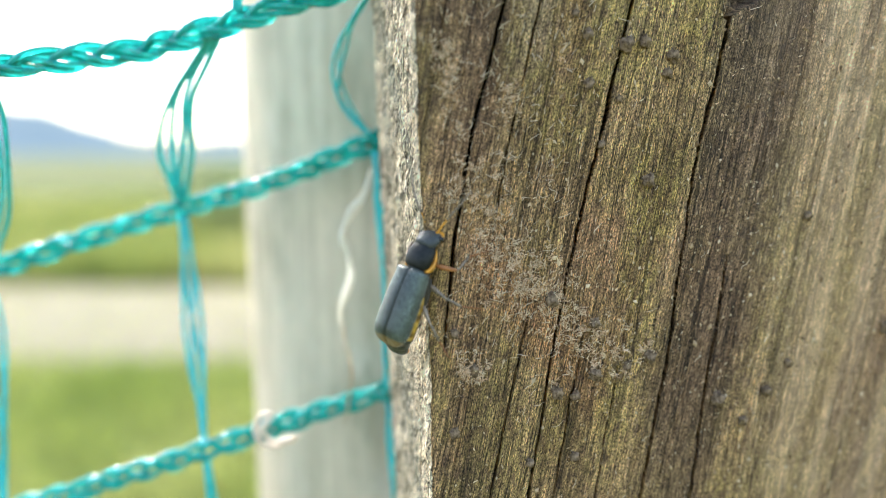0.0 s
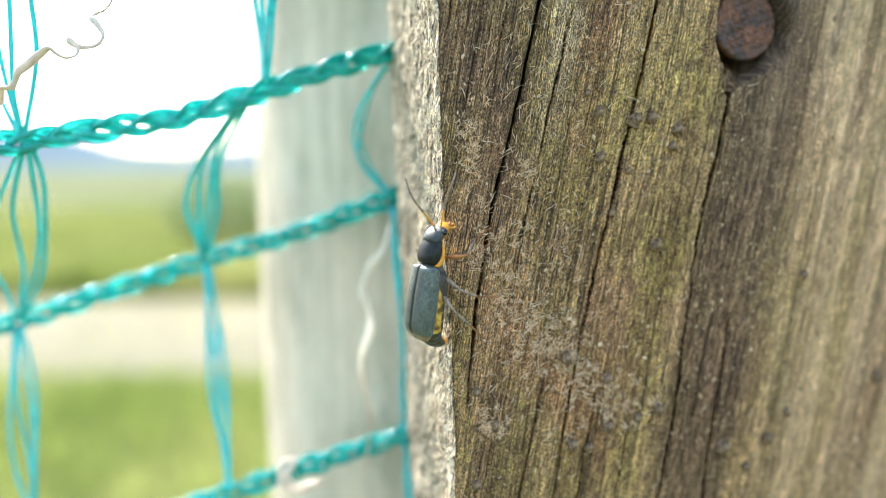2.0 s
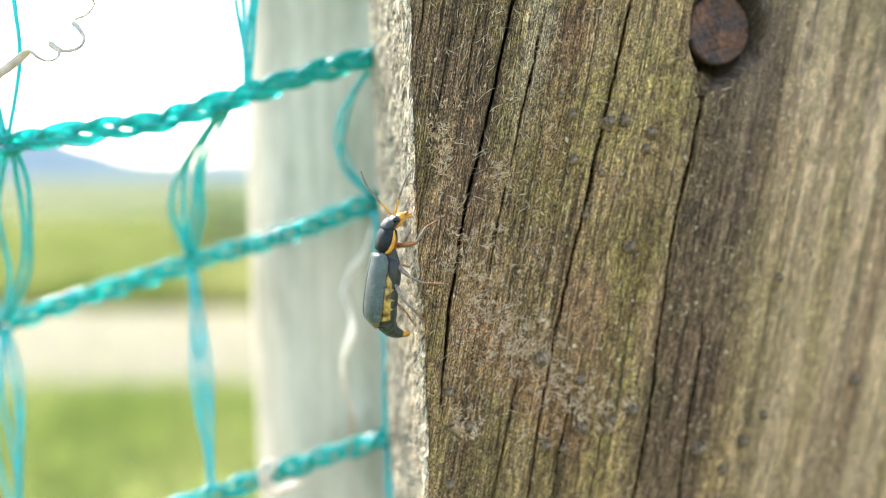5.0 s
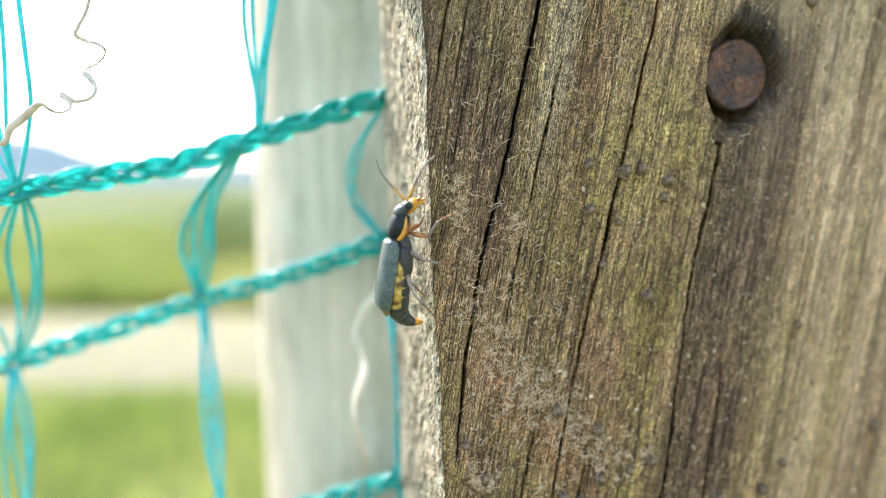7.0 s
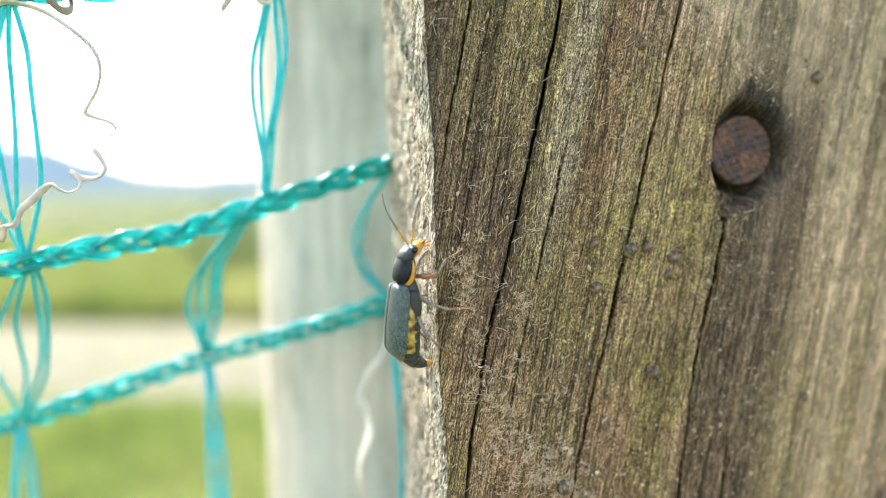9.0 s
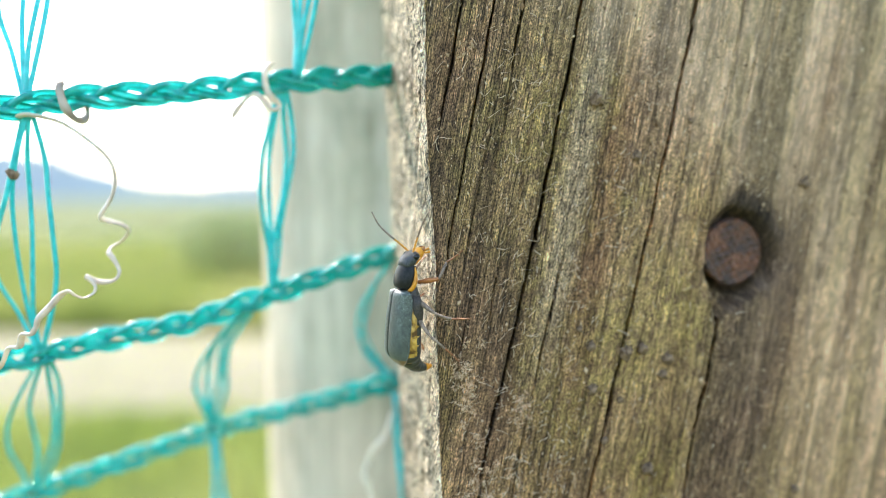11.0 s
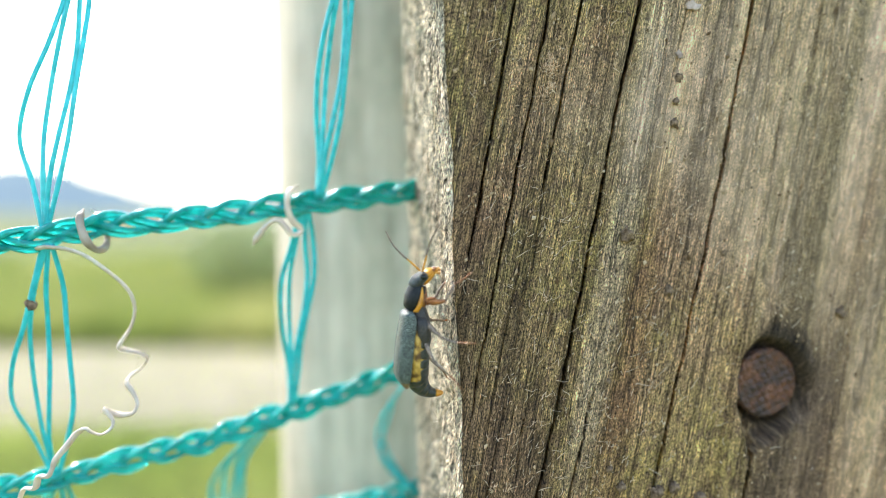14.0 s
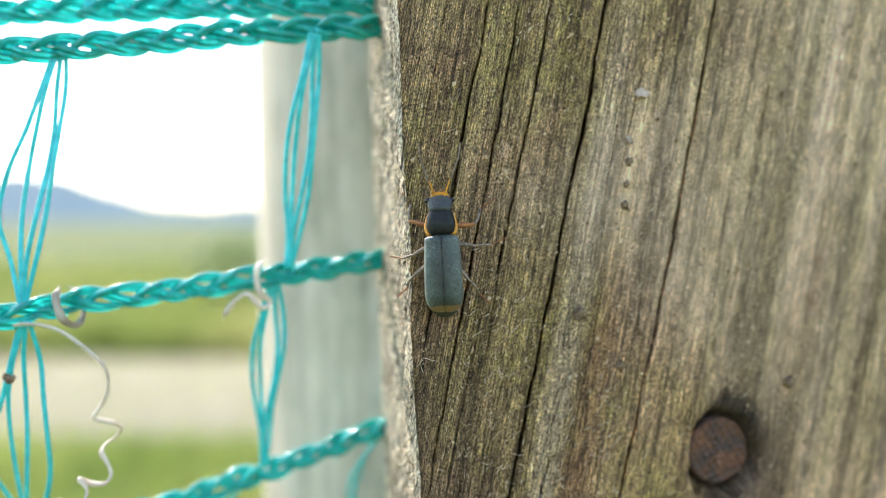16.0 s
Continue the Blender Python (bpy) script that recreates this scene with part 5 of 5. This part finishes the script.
def antenna(side):
    """Eleven joints, amber at the root and dark at the tip, in the antenna's own space."""
    path = spline([(0, 0, 0), (1.1 * MM, side * 0.40 * MM, 0.30 * MM), (2.3 * MM, side * 0.95 * MM, 0.65 * MM), (3.6 * MM, side * 1.5 * MM, 0.85 * MM), (5.0 * MM, side * 1.8 * MM, 0.75 * MM)], 45)
    out = []
    for lo, hi, mat in ((0, 17, AMBER), (16, 45, LEG_GREY)):
        verts, faces = [], []
        idx = np.arange(lo, hi)
        tube(verts, faces, path[lo:hi], (0.098 + 0.026 * np.cos(idx * 2 * math.pi / 4.0)) * np.linspace(1.1, 0.8, hi - lo) * MM, 7)
        out.append(mesh_of("antenna", verts, faces, mat))
    return out


ANTENNAE = []
for side in (1, -1):
    root_mesh, tip_mesh = antenna(side)
    feeler = part("antenna", root_mesh, beetle, "thread-like antenna, amber at its root", pose(5.42 * MM, side * 0.50 * MM, -0.42 * MM))
    part("antenna_tip", tip_mesh, feeler, "dark outer joints")
    ANTENNAE.append((feeler, side))


def leg(x, side, reach, stout, material, shin_material, label):
    """Hip, thigh, shin and jointed foot in the leg's own space; reach gives knee, ankle and toe."""
    knee, ankle, toe = [Vector((a * MM, side * b * MM, c * MM)) for a, b, c in reach]
    verts, faces = [], []
    swell = np.array([0.72, 0.70, 0.62, 0.82, 0.98, 1.0, 0.98, 0.92, 0.84, 0.74, 0.66, 0.5]) * stout
    tube(verts, faces, spline([(0, 0, 0), tuple(knee * 0.5 + Vector((0, 0, 0.10 * MM))), tuple(knee)], 12), swell * MM, 12)
    thigh = part("leg", mesh_of("thigh", verts, faces, material), beetle, label, pose(x * MM, side * 0.75 * MM, -1.15 * MM))
    verts, faces = [], []
    mid = (knee + ankle) / 2 + Vector((0, side * 0.12 * MM, 0.12 * MM))
    tube(verts, faces, spline([tuple(knee), tuple(mid), tuple(ankle)], 12), np.interp(np.arange(12), [0, 2, 9, 11], [0.11, 0.13, 0.14, 0.10]) * MM, 9)
    part("shin", mesh_of("shin", verts, faces, shin_material), thigh, "grey downy shin")
    verts, faces = [], []
    n = 31
    bend = (ankle + toe) / 2 + Vector((0, 0, -0.12 * MM))
    tube(verts, faces, spline([tuple(ankle), tuple(bend), tuple(toe)], n), (0.06 + 0.055 * (np.arange(n) % 6) / 5.0) * np.linspace(1.05, 0.8, n) * MM, 8)
    foot = part("foot", mesh_of("foot", verts, faces, LEG_RED), thigh, "jointed brown foot")
    for turn in (-1, 1):
        verts, faces = [], []
        way = (toe - bend).normalized()
        tube(verts, faces, spline([tuple(toe), tuple(toe + way * 0.16 * MM + Vector((0, turn * 0.10 * MM, 0))), tuple(toe + way * 0.24 * MM + Vector((0, turn * 0.14 * MM, -0.12 * MM)))], 5), np.array([0.05, 0.045, 0.04, 0.03, 0.015]) * MM, 5)
        part("claw", mesh_of("claw", verts, faces, LEG_RED), foot)
    return thigh


LEGS = []
for side in (1, -1):
    LEGS.append((leg(2.55, side, ((0.35, 2.55, -0.05), (1.95, 2.85, -0.75), (3.0, 4.1, -1.35)), 0.27, LEG_RED, LEG_GREY, "red-brown front leg"), side, 2.55, 0))
    LEGS.append((leg(0.9, side, ((-0.75, 2.45, -0.05), (-0.95, 3.9, -0.85), (-0.55, 5.4, -1.45)), 0.24, LEG_GREY, LEG_GREY, "grey-brown middle leg"), side, 0.9, 1))
    LEGS.append((leg(-0.6, side, ((-2.0, 2.1, 0.25), (-3.2, 3.0, -0.95), (-4.2, 4.1, -1.5)), 0.21, LEG_GREY, LEG_GREY, "grey-brown hind leg"), side, -0.6, 2))


def motions():
    """The beetle climbs the arris and turns over onto the front of the timber."""
    # seconds, place in mm, lean of its length to the right, turn of its back to the left, dip of its head towards the timber
    way = [
        (0.0, -3.05, 64.2, -11.9, 21, 36, 7),
        (0.5, -2.55, 63.9, -10.4, 15, 38, 6),
        (1.0, -3.35, 63.4, -8.95, 11, 42, 3),
        (1.5, -3.25, 63.29, -7.45, 12, 48, 0),
        (2.0, -3.85, 63.38, -5.10, 8, 52, 0),
        (2.5, -3.95, 63.59, -5.95, 9, 60, 0),
        (3.0, -4.55, 63.60, -6.75, 5, 62, 0),
        (3.5, -5.57, 64.12, -7.20, 8, 76, 8),
        (6.0, -5.57, 63.99, -1.72, 8, 74),
        (6.5, -5.62, 63.99, -0.70, 6, 78),
        (7.0, -5.81, 63.98, 2.57, 9, 80),
        (7.5, -5.91, 63.79, 3.27, 6, 74),
        (8.0, -6.05, 63.98, 2.86, 5, 78),
        (10.5, -5.01, 63.21, 14.77, 5, 50),
        (11.0, -5.82, 63.55, 16.41, 5, 62),
        (11.5, -6.06, 63.74, 19.13, 4, 68),
        (12.0, -6.72, 63.87, 20.48, 6, 72),
        (12.5, -7.26, 64.14, 24.30, 4, 80),
        (13.0, -7.49, 64.28, 29.21, 5, 84),
        (13.5, -7.02, 64.28, 29.15, 3, 84),
        (14.0, -7.46, 64.13, 28.35, 6, 80),
        (14.5, -6.41, 63.63, 30.45, 12, 66),
        (14.7, -4.70, 62.73, 30.53, 27, 34),
        (14.9, -3.81, 62.56, 32.85, 28, 26),
        (15.0, -3.37, 62.52, 33.79, 33, 24),
        (15.2, -3.13, 62.47, 33.40, 28, 20),
        (15.5, -2.75, 62.33, 37.40, 9, 17),
        (15.8, -1.14, 62.46, 39.96, 3, 2),
        (16.0, -0.33, 62.60, 43.66, -3, 0),
    ]
    rows = []
    for t, x, y, z, lean, turn, *dip in way:
        down = math.radians(dip[0] if dip else 0)
        fwd = Vector((math.sin(radians(lean)) * math.cos(down), math.sin(down), math.cos(radians(lean)) * math.cos(down)))
        back = Vector((-math.sin(radians(turn)), -math.cos(radians(turn)), 0.0))
        back = (back - fwd * back.dot(fwd)).normalized()
        side = back.cross(fwd)
        m = Matrix((fwd, side, back)).transposed().to_4x4()
        rows.append((t, Matrix.Translation(P(x, y, z)) @ m))
    walk(beetle, rows)
    steps = [i * 0.25 for i in range(65)]
    turns = [(r[0], r[5]) for r in way]

    def back_turn(t):
        return float(np.interp(t, [a for a, _ in turns], [b for _, b in turns]))

    for thigh, side, x, order in LEGS:
        keys = []
        for t in steps:
            down = back_turn(t) / 80.0
            swing = 9.0 * math.sin(2 * math.pi * t / 1.5 + (math.pi if (side > 0) == (order == 1) else 0.0))
            drop = (-6 if side < 0 else 18) + down * (36 if side < 0 else 12)
            keys.append((t, pose(x * MM, side * 0.75 * MM, -1.15 * MM, -side * drop, 0, swing * side)))
        walk(thigh, keys)
    for feeler, side in ANTENNAE:
        walk(feeler, [(t, pose(5.42 * MM, side * 0.50 * MM, -0.42 * MM, 0, -12 + 6 * math.sin(t * 2.1 + side) - (19 if side > 0 else -34) * back_turn(t) / 80, 9 * math.sin(t * 1.7 + 2 * side))) for t in steps])


motions()
